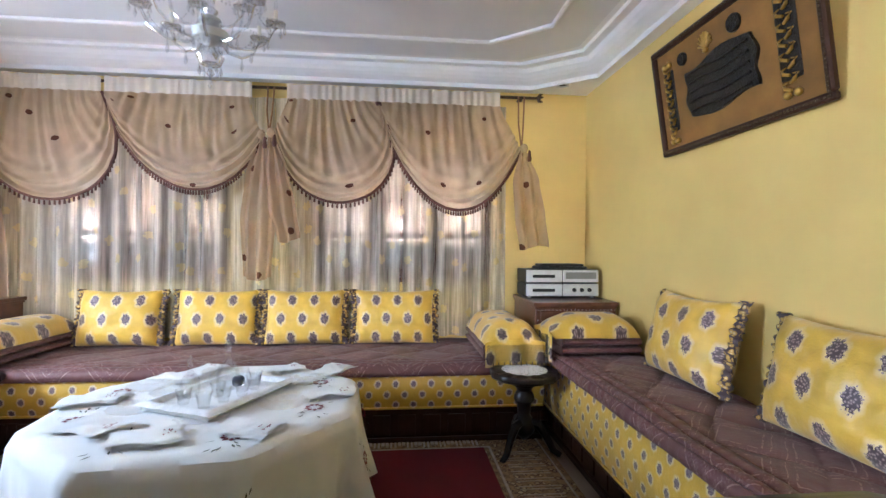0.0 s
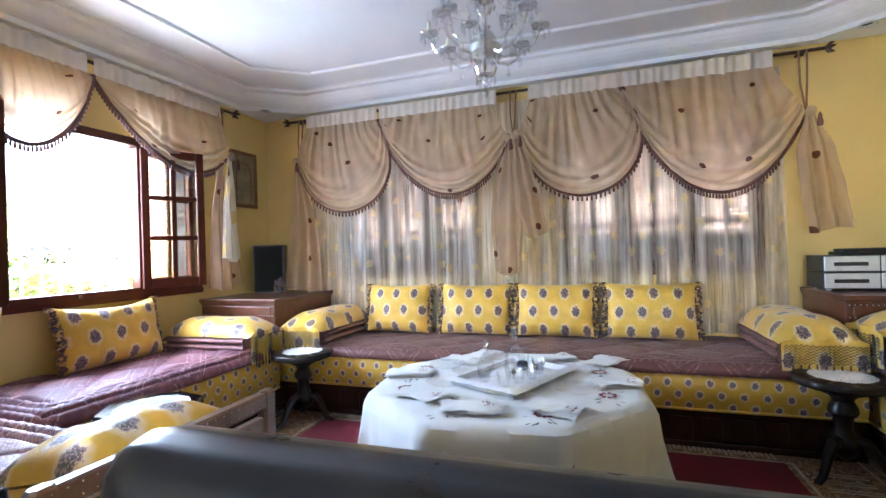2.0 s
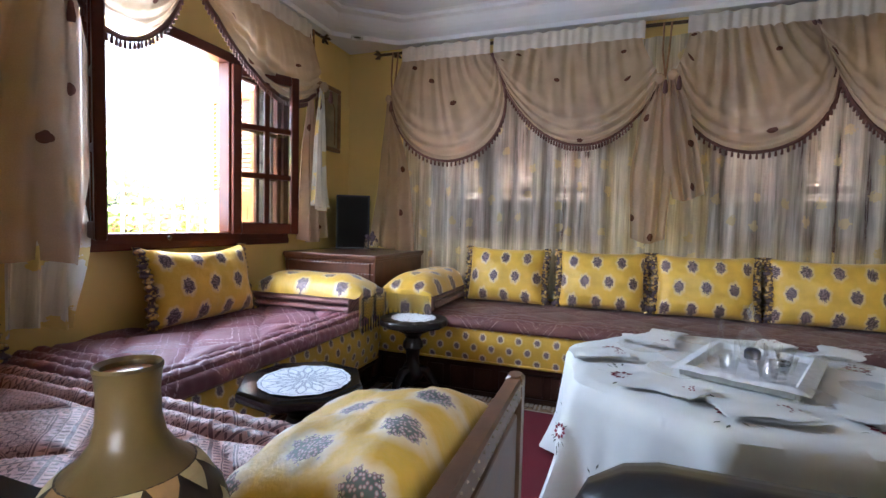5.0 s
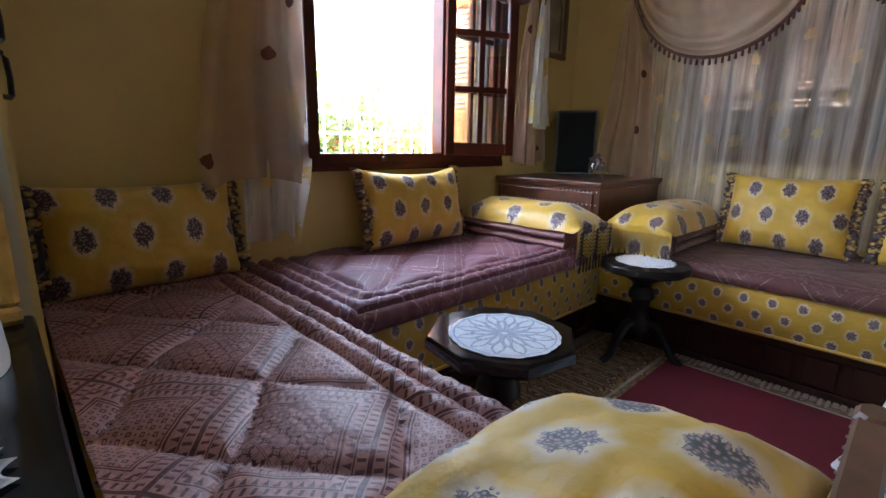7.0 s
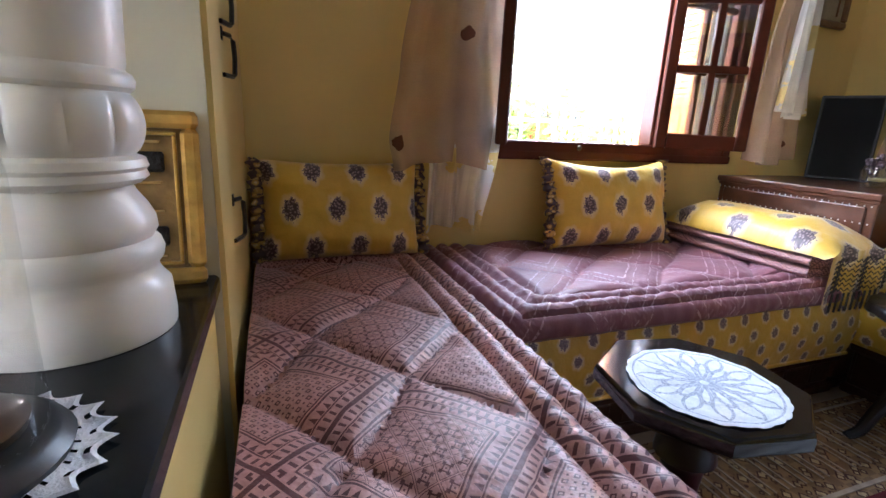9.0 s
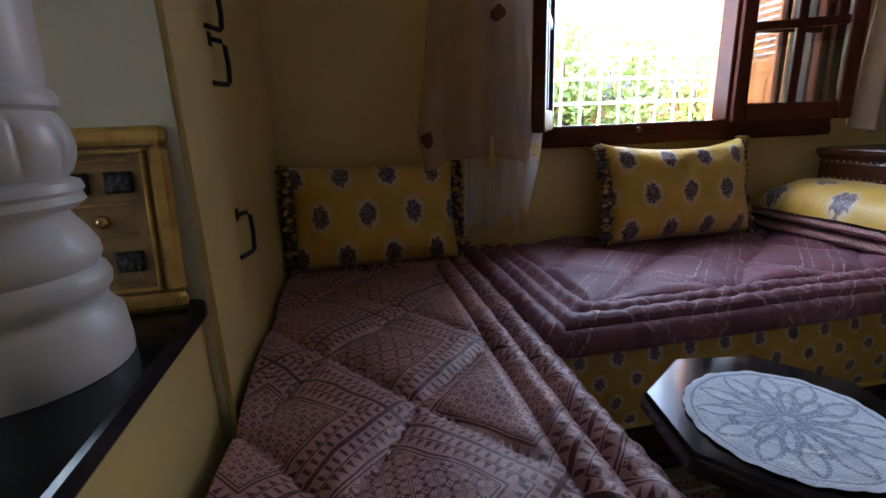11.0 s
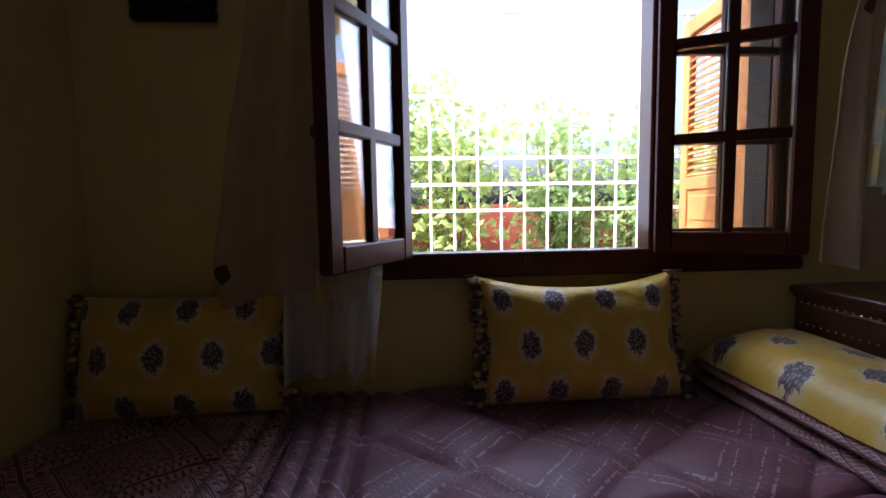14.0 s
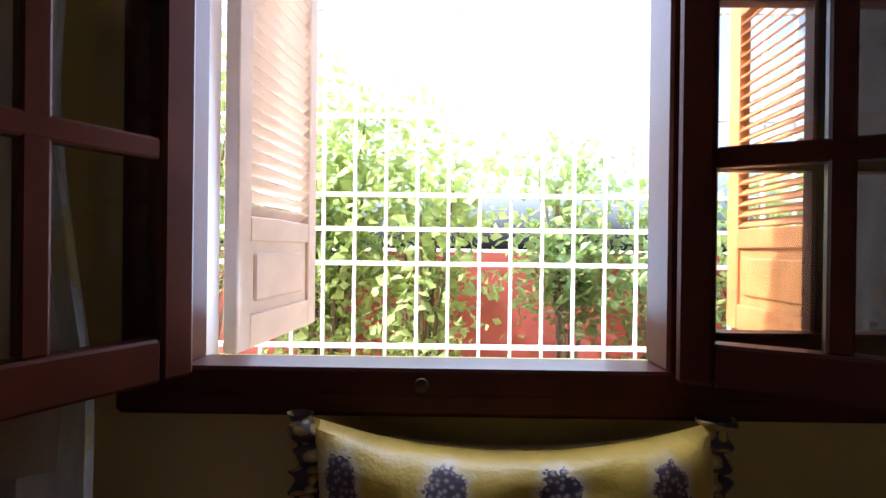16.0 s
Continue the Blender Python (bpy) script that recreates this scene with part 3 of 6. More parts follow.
# ---- outdoors ----
k = Mesh().box(-900, XW - TH, -900, 900, -0.35, -0.3).box(XW - TH, 900, YN + TH, 900, -0.35, -0.3)
tagged(k.make("ground", simple("garden_earth", (0.40, 0.34, 0.26), 0.9, scale=2, vary=0.3, fine=30, bump=0.5), smooth=False), "dry garden earth", "ground", kind="structure")
wall("window_reveal", [(XW - TH + 0.003, XW - 0.03, 2.76, 2.766, 1.0, 2.1)], white_plaster, "white plastered reveal of the west window")
wall("reveal_lining", [(XW - TH + 0.003, XW - 0.145, 4.192, 4.197, 1.0, 2.1)], shutter_wood, "orange-brown wooden lining of the west window")
# Matt near-black in place of window wood: the reveal's shade is in the colour.
wall("reveal_stop", [(XW - 0.142, XW - 0.03, 4.165, 4.197, 1.0, 2.1)], simple("shade_dark_stop_wood", (0.014, 0.007, 0.005), 0.9, bump=0.1), "wooden stop inside the west window, its shade put into the dark colour")
wall("garden_wall", [(-6.6, -6.4, -6, 9, -0.3, 1.22)], red_wall_mat, "red rendered garden wall")
wall("garden_wall_north", [(-6, 6, 7.6, 7.8, -0.3, 2.3)], simple("pale_render", (0.36, 0.27, 0.20), 0.8, scale=2, vary=0.15, fine=40), "pale rendered boundary wall")
# Unseen slab, added only to block sun from the south opening and darken the room.
k = Mesh().box(-3.2, 2.2, YS - 3.4, YS - TH, 2.45, 2.6)
tagged(k.make("sun_block_slab", white_plaster, smooth=False), "unseen slab added to keep the sun off the south window", "roof", kind="structure")
F = thing("iron_grille", "white painted iron grille in front of the garden", "grille", Matrix.Translation((-5.1, 0.2, -0.3)))
k = Mesh()
bar = None
for i in range(44):
    b = Mesh().box(-0.008, 0.008, -0.008, 0.008, 0, 2.75, b=0.003).make("bar", white_paint, F, smooth=False) if bar is None else new("bar", bar)
    bar = b.data
    b.parent = F
    b.matrix_local = Matrix.Translation((0, i * 0.155, 0))
for z in (0.35, 1.05, 1.46, 1.63, 1.80, 2.19, 2.72):
    Mesh().box(-0.012, 0.012, -0.02, 6.65, z, z + 0.022).make("rail", white_paint, F, smooth=False)


# ---- soft furniture ----
def quilt_surface(L, D, z, drop, amp=0.040, ch=0.066, seed=0):
    """A stitched quilt lying from the back edge D to the front edge 0 and over it; returns a function of (u, v)."""
    tot = D + drop

    def fn(u, v):
        x = u * L
        s = v * tot
        e = min(x, L - x, s)
        along = s if e in (x, L - x) else x
        if e < 3 * ch:
            h = abs(math.sin(math.pi * e / ch)) ** 0.5 * (0.91 + 0.07 * math.sin(along * 105 + 3 * math.sin(along * 7)) + 0.12 * noise.noise(Vector((along * 11, e * 9, seed + 7))))
        else:
            wob = 0.16 * noise.noise(Vector((x * 3.1, s * 3.7, seed + 4)))
            a = (x + s * 1.25) / 0.47 + wob * 0.7
            b = (x - s * 1.25) / 0.47 - wob * 0.7
            h = min(abs(math.sin(math.pi * a)), abs(math.sin(math.pi * b))) ** 0.36
            h *= min(1.0, (e - 3 * ch) / 0.030) ** 0.5
        wave = noise.noise(Vector((x * 2.1, s * 2.3, seed))) * 0.010 + noise.noise(Vector((x * 14, s * 14, seed))) * 0.004
        h = h * amp + wave
        if s < drop:
            q = s / drop
            ang = (1 - q) * math.pi / 2
            r = drop * 0.80
            y = 0.018 - r * 0.35 * math.sin(ang) - h * math.sin(ang)
            zz = z - r * (1 - math.cos(ang)) + h * math.cos(ang)
            return Vector((x, y, zz))
        return Vector((x, s - drop + 0.02, z + h))
    return fn


def solid_sheet(k, fn, nu, nv, scale, thick, dirv):
    k.grid(fn, nu, nv, scale=scale)
    d = Vector(dirv) * thick
    k.grid(lambda u, v: fn(1 - u, v) + d, nu // 4, max(2, nv // 4), scale=scale)


def banquette(m, L, D, z_base, z_mat, z_top, label_b, qmat=quilt_mat, seed=0, front_board=True, names=""):
    b = thing("banquette", label_b, "sofa", m)
    k = Mesh().box(0, L, 0.05, D, 0.0, z_base, b=0.01)
    k.make("base", dark_wood, b, smooth=False)
    k = Mesh().box(-0.005, L + 0.005, 0.028, 0.048, z_base - 0.035, z_base, b=0.006).box(-0.005, L + 0.005, 0.030, 0.048, 0.0, 0.045, b=0.006)
    n = int(L / 0.16)
    for i in range(n):
        x = (i + 0.5) * L / n
        k.box(x - 0.06, x + 0.06, 0.04, 0.052, 0.055, z_base - 0.045, b=0.006)
    k.make("carved_front", dark_wood, b, smooth=False)
    mt = thing("mattress", "yellow satin mattress with small purple flowers on the wooden banquette", "mattress", m)
    k = Mesh()
    h = z_mat - z_base

    def side(u, v):
        x = u * L
        bulge = 0.022 * math.sin(math.pi * v) + 0.006 * noise.noise(Vector((x * 3, v * 3, seed)))
        return Vector((x, 0.02 - bulge, z_base + v * h))
    k.grid(side, int(L / 0.06), 8, scale=(L, h))
    for x in (0, L):
        k.grid(lambda u, v, x=x: Vector((x + (-1 if x == 0 else 1) * 0.015 * math.sin(math.pi * v), 0.02 + u * (D - 0.03), z_base + v * h)), 10, 6, scale=(D, h))
    k.grid(lambda u, v: Vector((u * L, 0.02 + v * (D - 0.03), z_mat)), 8, 4, scale=(L, D))
    k.make("cover", fabric_small, mt)
    Mesh().tube([(i * L / 20, 0.012, z_base + 0.012) for i in range(21)], 0.008, 6).make("piping", fabric_small, mt)
    q = thing("quilt", "padded quilt with stitched lozenges and woven bands, spread over the banquette", "quilt", m)
    k = Mesh()
    drop = z_top - z_mat + 0.015
    f = quilt_surface(L, D - 0.03, z_top - 0.014, drop, amp=0.022 if qmat is quilt_plain else 0.036, seed=seed)
    k.grid(f, int(L / 0.0115), int((D + 0.1) / 0.0115), scale=(L, D + 0.1))
    lim = 3 * 0.066 + 0.004
    rim, inner = [], []
    for fc in k.f:
        u, v = k.uv[fc[0]]
        s = v / (D + 0.1) * (D - 0.03 + drop)
        (rim if min(u, L - u, s) < lim else inner).append(fc)
    border = Mesh()
    border.v, border.uv, border.f = k.v, k.uv, rim
    border.make("stitched_border", qmat, q)
    field = Mesh()
    field.v, field.uv, field.f = k.v, k.uv, inner
    field.make("lozenge_field", qmat, q)
    Mesh().grid(lambda u, v: Vector((u * L, 0.02 + v * (D - 0.06), z_mat + 0.004)), 12, 6, scale=(L, D)).make("lining", qmat, q)
    return b


MN = Matrix.Translation((-2.86, 4.25, 0))
MW = pose(-2.83, 2.50, 0, 0, 0, 90)
MS = pose(-1.64, 2.47, 0, 0, 0, 180)
ME = pose(0.99, 4.46, 0, 0, 0, -90)
banquette(MN, 3.80, 0.90, 0.235, 0.47, 0.525, "long banquette with a dark carved wooden base under the curtained windows", quilt_plain, seed=3)
banquette(MW, 1.72, 0.83, 0.19, 0.47, 0.545, "banquette with a dark wooden base under the open window", quilt_pink, seed=5)
banquette(MS, 2.02, 0.67, 0.19, 0.47, 0.55, "banquette with a dark wooden base against the low wall", quilt_mat, seed=8)
banquette(ME, 3.3, 0.60, 0.19, 0.53, 0.60, "banquette with a dark wooden base along the yellow wall", quilt_plain, seed=11)


def pillow(m, w, h, t, label, mat=fabric_big, ears=0.04, uoff=0.0, group="", fringe=True, sag=0.0):
    """Standing cushion: local x width, z height from 0, y thickness."""
    e = thing("cushion", label, "cushion", m, group)
    k = Mesh()

    def face(side):
        def fn(u, v):
            a, b = u * 2 - 1, v * 2 - 1
            px = a * w / 2 * (1 - ears * 1.3 * (1 - b * b) * abs(a) ** 3)
            pz = h / 2 + b * h / 2 * (1 - ((ears * 2.0 + sag) if b > 0 else 0.02) * (1 - a * a) * abs(b) ** 3)
            puff = (max(0.0, 1 - abs(a) ** 3.4) * max(0.0, 1 - abs(b) ** 3.4)) ** 0.48
            wr = (0.014 * noise.noise(Vector((a * 2.4 + uoff * 17, b * 2.4, side))) + 0.006 * noise.noise(Vector((a * 6 + uoff * 17, b * 7, side)))) * puff
            cr = 0.004 * math.sin(14 * (abs(a) - abs(b)) + 7 * uoff) * (abs(a * b)) ** 1.5 * puff ** 0.5
            return Vector((px, side * (t * 0.62 * puff * (0.90 + 0.10 * math.cos(a * 1.5)) + 0.004) + (wr + cr), pz))
        return fn
    k.grid(face(-1), 36, 28, scale=(w, h))
    k.grid(face(1), 36, 28, scale=(w, h))
    k.uv = [(x + uoff, y + 0.03) for x, y in k.uv]
    k.make("cover", mat, e)
    if fringe:
        for s in (-1, 1):
            def frill(u, v, s=s):
                b = u * 2 - 1
                px = s * w / 2 * (1 - ears * 1.3 * (1 - b * b))
                th = v * 2 * math.pi
                gather = 1 + 0.26 * math.sin(u * 74 + 3 * math.sin(u * 8 + uoff * 20) + s) + 0.5 * noise.noise(Vector((u * 13, s + math.cos(th) * 0.4, uoff * 9)))
                return Vector((px + s * (0.014 + 0.026 * math.cos(th) * gather), 0.021 * math.sin(th) * gather, h / 2 + b * (h / 2 + 0.004) + 0.004 * math.cos(u * 74 + th)))
            k = Mesh().grid(frill, 130, 12, scale=(h * 1.8, 0.16))
            k.make("ruffle", ruffle_cloth, e)
    return e


ruffle_dark = simple("dark_patterned_ruffle", (0.055, 0.045, 0.04), 0.6, scale=60, vary=0.6, fine=200, bump=0.5)
ruffle_cloth, rn_, rl_, rp_ = nodes_of("patterned_ruffle_cloth")
rv = rn_.new("ShaderNodeTexVoronoi")
rv.inputs["Scale"].default_value = 38
rl_.new(rn_.new("ShaderNodeTexCoord").outputs["UV"], rv.inputs["Vector"])
rl_.new(ramp_node(ruffle_cloth.node_tree, math_node(ruffle_cloth.node_tree, "MULTIPLY_ADD", noise_node(ruffle_cloth.node_tree, 40, 2), 0.5, rv.outputs["Distance"]), [(0.40, (0.60, 0.50, 0.30)), (0.50, (0.50, 0.31, 0.06)), (0.66, (0.42, 0.27, 0.08)), (0.74, (0.07, 0.045, 0.05))]), rp_.inputs["Base Color"])
rp_.inputs["Roughness"].default_value = 0.6
ruffle_light = simple("gold_patterned_ruffle", (0.46, 0.36, 0.16), 0.6, scale=50, vary=0.5, fine=200, bump=0.5)

# four cushions under the north windows
for i, (x, w) in enumerate(((-2.13, 0.60), (-1.42, 0.60), (-0.76, 0.61), (-0.06, 0.64))):
    pillow(pose(x, 4.93, 0.535, -13, 0, (-1, 1, 0, -1)[i] * 1.5), w, 0.425, 0.17,
           "yellow satin cushion with purple flowers, upright against the net curtain", uoff=0.1 + i * 0.045, group="cushions under the windows")
pillow(pose(-3.475, 3.40, 0.565, -14, 0, 90), 0.67, 0.415, 0.19, "yellow flowered satin cushion with dark ruffles below the open window", ears=0.07, uoff=0.02, sag=0.10)
pillow(pose(-3.50, 2.14, 0.565, -12, 0, 92), 0.62, 0.38, 0.18, "yellow satin cushion with purple flowers in the corner of two banquettes", uoff=0.06)
pillow(pose(1.42, 3.50, 0.62, -14, 0, -90), 0.62, 0.45, 0.19, "yellow satin cushion with purple flowers, leaning on the yellow wall", ears=0.055, uoff=0.04)
pillow(pose(1.42, 2.62, 0.62, -14, 0, -88), 0.64, 0.43, 0.19, "yellow satin cushion with purple flowers, leaning on the yellow wall", ears=0.055, uoff=0.09)
pillow(pose(-1.975, 2.18, 0.635, 78, 0, 89), 0.48, 0.37, 0.155, "large yellow satin cushion with wide flowers against the end board", mat=fabric_giant, uoff=0.2, fringe=False, ears=0.02)


def armrest(m, w, d, z0, z1, hang, label, qmat):
    """Folded quilt and bolster across a banquette's end; local x along the wall width w, y from front 0 to back d."""
    f = thing("folded_quilt", "folded quilted pad under the bolster", "quilt", m)
    for i in range(2):
        k = Mesh()
        zz0 = z0 + i * (z1 - z0) * 0.22
        zz1 = zz0 + (z1 - z0) * 0.215

        def roll(u, v, a=zz0, b=zz1):
            th = v * 2 * math.pi
            y = 0.03 + u * (d - 0.05)
            return Vector((w / 2 + (w / 2 + 0.01) * (abs(math.cos(th)) ** 0.35) * (1 if math.cos(th) > 0 else -1), y,
                           (a + b) / 2 + (b - a) / 2 * math.sin(th) * (1 + 0.1 * math.sin(y * 60))))
        k.grid(roll, 34, 20, scale=(d, w * 2))
        k.grid(lambda u, v, a=zz0, b=zz1: Vector((w * u, 0.03, a + (b - a) * v)), 4, 3, scale=(w, 0.1))
        k.make("padding", qmat, f)
    e = thing("bolster", label, "bolster", m)
    zt = z1
    zb = z0 + (z1 - z0) * 0.44

    def top(u, v):
        a = u * 2 - 1
        s = v * (d + hang)
        arch = max(0.0, 1 - abs(a) ** 2.8) ** 0.6
        x = w / 2 + a * w / 2 * 1.03
        if s < hang:
            q = s / hang
            return Vector((x, -0.035 - 0.012 * math.sin(a * 7 + 2), zb - hang + 0.03 + s + arch * 0.0 + 0.02 * q * arch))
        y = s - hang
        ends = min(1.0, (y / 0.16)) ** 0.55 * min(1.0, (d - y) / 0.12 + 0.0001) ** 0.5
        zz = zb + (zt - zb) * arch * (0.25 + 0.75 * ends)
        return Vector((x, y - 0.03 + 0.0, zz + 0.006 * noise.noise(Vector((a * 3, y * 6, z1)))))
    k = Mesh()
    k.grid(top, 24, 44, scale=(w, d + hang))
    k.uv = [(a + 0.05, b + 0.02) for a, b in k.uv]
    k.make("cover", fabric_big, e)
    k = Mesh()
    # crocheted band at the front
    zz = zb - hang * 0.02
    rows = 6
    for j in range(rows + 1):
        z = zb - hang * 0.55 + j * hang * 0.55 / rows
        pts = [(w / 2 + (i / 30 * 2 - 1) * w / 2 * 0.98, -0.045 - 0.012 * math.sin((i / 30 * 2 - 1) * 7 + 2), z + (0.007 if i % 2 else -0.007)) for i in range(31)]
        k.tube(pts, 0.0026, 4)
    for i in range(9):
        x = w * 0.12 + w * 0.76 * i / 8
        k.box(x - 0.003, x + 0.003, -0.052, -0.046, zb - hang * 0.95, zb - hang * 0.6)
    k.make("crochet_band", ruffle_dark, e, kind="stuff")
    return e


BL = "yellow satin bolster with a crochet band across the banquette's end"
armrest(pose(0.54, 4.25, 0, 0, 0, 0), 0.39, 0.84, 0.54, 0.80, 0.17, BL, quilt_plain)
armrest(pose(-2.84, 4.25, 0, 0, 0, 0), 0.38, 0.84, 0.54, 0.78, 0.17, BL, quilt_plain)
armrest(pose(-2.83, 3.86, 0, 0, 0, 90), 0.35, 0.80, 0.555, 0.78, 0.22, BL, quilt_mat)
armrest(pose(0.98, 4.46, 0, 0, 0, -90), 0.36, 0.58, 0.61, 0.86, 0.18, BL, quilt_plain)

pale_inlay = simple("pale_wood_inlay", (0.40, 0.32, 0.22), 0.4)
# carved end board of the south banquette
e = thing("end_board", "carved wooden end board of the banquette with pale inlaid studs", "armrest", Matrix.Translation((-1.59, 1.82, 0)))
k = Mesh().box(-0.02, 0.02, 0.0, 0.76, 0.685, 0.745, b=0.008).box(-0.014, 0.014, 0.0, 0.72, 0.1, 0.66, b=0.004)
k.make("board", plank_mat := simple("inlaid_brown_board", (0.17, 0.085, 0.045), 0.4, scale=10, vary=0.35, fine=60, bump=0.2), e, smooth=False)
for y0 in (0.72, -0.01):
    Mesh().box(-0.022, 0.022, y0, y0 + 0.06, 0.0, 0.75, b=0.01).make("post", plank_mat, e, smooth=False)
k = Mesh()
for i in range(22):
    for j in (0.70, 0.73):
        k.ball((0.021, 0.03 + i * 0.033, j), 0.0025, 5, 3)
        k.ball((-0.021, 0.03 + i * 0.033, j), 0.0025, 5, 3)
k.make("inlay", pale_inlay, e, kind="stuff")

# black leather sofa, seen from behind
e = thing("leather_sofa", "black leather sofa with a rounded glossy back, turned towards the table", "sofa", Matrix.Translation((-1.43, 1.795, 0)))
L = 2.34
k = Mesh()
pr = [(0.00, 0.02), (0.0, 0.74), (0.02, 0.82), (0.06, 0.86), (0.13, 0.875), (0.19, 0.86), (0.235, 0.81), (0.245, 0.72), (0.245, 0.42)]


def back_fn(u, v):
    kf = v * (len(pr) - 1)
    i = min(int(kf), len(pr) - 2)
    f = kf - i
    y = pr[i][0] * (1 - f) + pr[i + 1][0] * f
    z = pr[i][1] * (1 - f) + pr[i + 1][1] * f
    x = u * L
    r = min(x, L - x)
    if r < 0.12:
        q = 1 - r / 0.12
        drop = 0.10 * (1 - math.sqrt(max(0, 1 - q * q)))
        z = z - drop * (z > 0.3)
        y = 0.12 + (y - 0.12) * (1 - 0.5 * q * q)
    return Vector((x, y, z))


k.grid(back_fn, 60, 24, scale=(L, 1))
k.box(0.01, 0.02, 0.06, 0.19, 0.02, 0.76).box(L - 0.02, L - 0.01, 0.06, 0.19, 0.02, 0.76)
k.make("back", leather, e)
k = Mesh().box(0.16, L - 0.16, 0.22, 0.72, 0.28, 0.43, b=0.04)
k.make("seat", leather, e)
for x0 in (0.0, L - 0.16):
    Mesh().box(x0, x0 + 0.16, 0.26, 0.74, 0.06, 0.50, b=0.04).make("arm", leather, e)
k = Mesh().box(0.02, L - 0.02, 0.05, 0.70, 0.03, 0.29, b=0.01)
k.make("plinth", leather, e)


# ---- tables and stools ----
TC, TR, TZ = Vector((-0.87, 3.45, 0)), 0.69, 0.585
e = thing("round_table", "octagonal wooden table under a white cloth", "table", Matrix.Translation(TC))
Mesh().add([(0.64 * math.cos(a), 0.64 * math.sin(a), z) for z in (0.54, 0.575) for a in [radians(28 + 45 * i) for i in range(8)]],
           [tuple(range(7, -1, -1)), tuple(range(8, 16))] + [(i, (i + 1) % 8, 8 + (i + 1) % 8, 8 + i) for i in range(8)]).make("tabletop", black_wood, e, smooth=False)
Mesh().lathe([(0.28, 0.0), (0.26, 0.05), (0.08, 0.09), (0.07, 0.3), (0.1, 0.4), (0.09, 0.5), (0.2, 0.54)], 16).make("pedestal", black_wood, e)

cl = thing("tablecloth", "white linen tablecloth with red embroidered flowers, falling in folds", "tablecloth", Matrix.Translation(TC))
HANG = 0.515


def cloth(u, v):
    a = u * 2 * math.pi
    seg = radians(45)
    rel = ((a - radians(28)) % seg) - seg / 2
    apo = TR * math.cos(seg / 2)
    octr = apo / math.cos(rel)
    R = min(octr, TR * 0.985)
    if v < 0.5:
        r = v / 0.5 * R
        z = TZ + 0.003 * noise.noise(Vector((r * math.cos(a) * 7, r * math.sin(a) * 7, 1))) - 0.014 * max(0.0, (v - 0.475) / 0.025) ** 2
        return Vector((r * math.cos(a), r * math.sin(a), z))
    q = (v - 0.5) / 0.5
    c = abs(rel) / (seg / 2)
    ridge = 0.085 * math.exp(-((1 - c) / 0.13) ** 2) - 0.045 * math.exp(-((c - 0.70) / 0.15) ** 2)
    fold = q * (ridge + 0.014 * math.sin(a * 16 + 1.2 * math.sin(a * 3)) + 0.008 * math.sin(a * 37)) + 0.012 * noise.noise(Vector((a * 5, q * 2.5, 3)))
    r = R + 0.016 * math.sin(min(1.0, q * 16) * math.pi / 2) + 0.02 * math.sqrt(q) + fold * (0.35 + q)
    z = TZ - 0.014 - 0.012 * min(1.0, q * 25) - (HANG - 0.026) * q + 0.03 * q * math.sin(a * 8 + 1)
    return Vector((r * math.cos(a), r * math.sin(a), z))


k = Mesh().grid(cloth, 288, 40, close_u=True, scale=(4, 2))
k.make("cloth", white_cloth, cl)


def sprig(k1, k2, c, tx, ty, s, rng):
    """Flat embroidered sprig at c in the plane of tx, ty."""
    nrm = tx.cross(ty).normalized() * 0.0015
    for i in range(9):
        a = i * 0.7
        p = c + (tx * math.cos(a) + ty * math.sin(a)) * s * 0.16 + nrm
        q = c + (tx * math.cos(a) + ty * math.sin(a)) * s * 0.42 + nrm
        w = (tx * -math.sin(a) + ty * math.cos(a)) * s * 0.10
        k1.add([p, (p + q) / 2 + w, q, (p + q) / 2 - w], [(0, 1, 2, 3)])
    for i in range(10):
        a = rng.uniform(0, 6.28)
        r = rng.uniform(0.5, 1.25) * s
        p = c + (tx * math.cos(a) * 0.6 + ty * math.sin(a) * 1.1) * r + nrm
        w, h = tx * s * 0.05, (ty * math.sin(a) + tx * math.cos(a)) * s * 0.16
        k2.add([p - w, p + h, p + w, p - h], [(0, 1, 2, 3)])


k1, k2 = Mesh(), Mesh()
rng = random.Random(4)
for i in range(8):
    a = radians(28 + 45 * i)
    sprig(k1, k2, Vector((0.50 * math.cos(a), 0.50 * math.sin(a), TZ + 0.002)), Vector((1, 0, 0)), Vector((0, 1, 0)), 0.11, rng)
    for da, zz in ((0, -0.17), (0.18, -0.33)):
        u = ((a + da) / (2 * math.pi)) % 1
        v = 0.5 + 0.5 * (-zz / HANG)
        c = cloth(u, v)
        tx = (cloth((u + 0.004) % 1, v) - c).normalized()
        ty = (cloth(u, v - 0.02) - c).normalized()
        n = tx.cross(ty)
        c2 = c + n * 0.006 * (1 if n.dot(Vector((c.x, c.y, 0))) > 0 else -1)
        sprig(k1, k2, c2, tx, ty, 0.075, rng)
k1.make("red_flower", red_thread, cl, smooth=False, kind="stuff")
k2.make("leaf_sprig", green_thread, cl, smooth=False, kind="stuff")


lacquer = simple("polished_black_lacquer", (0.010, 0.008, 0.008), 0.12, scale=9, vary=0.3, fine=60, bump=0.02)


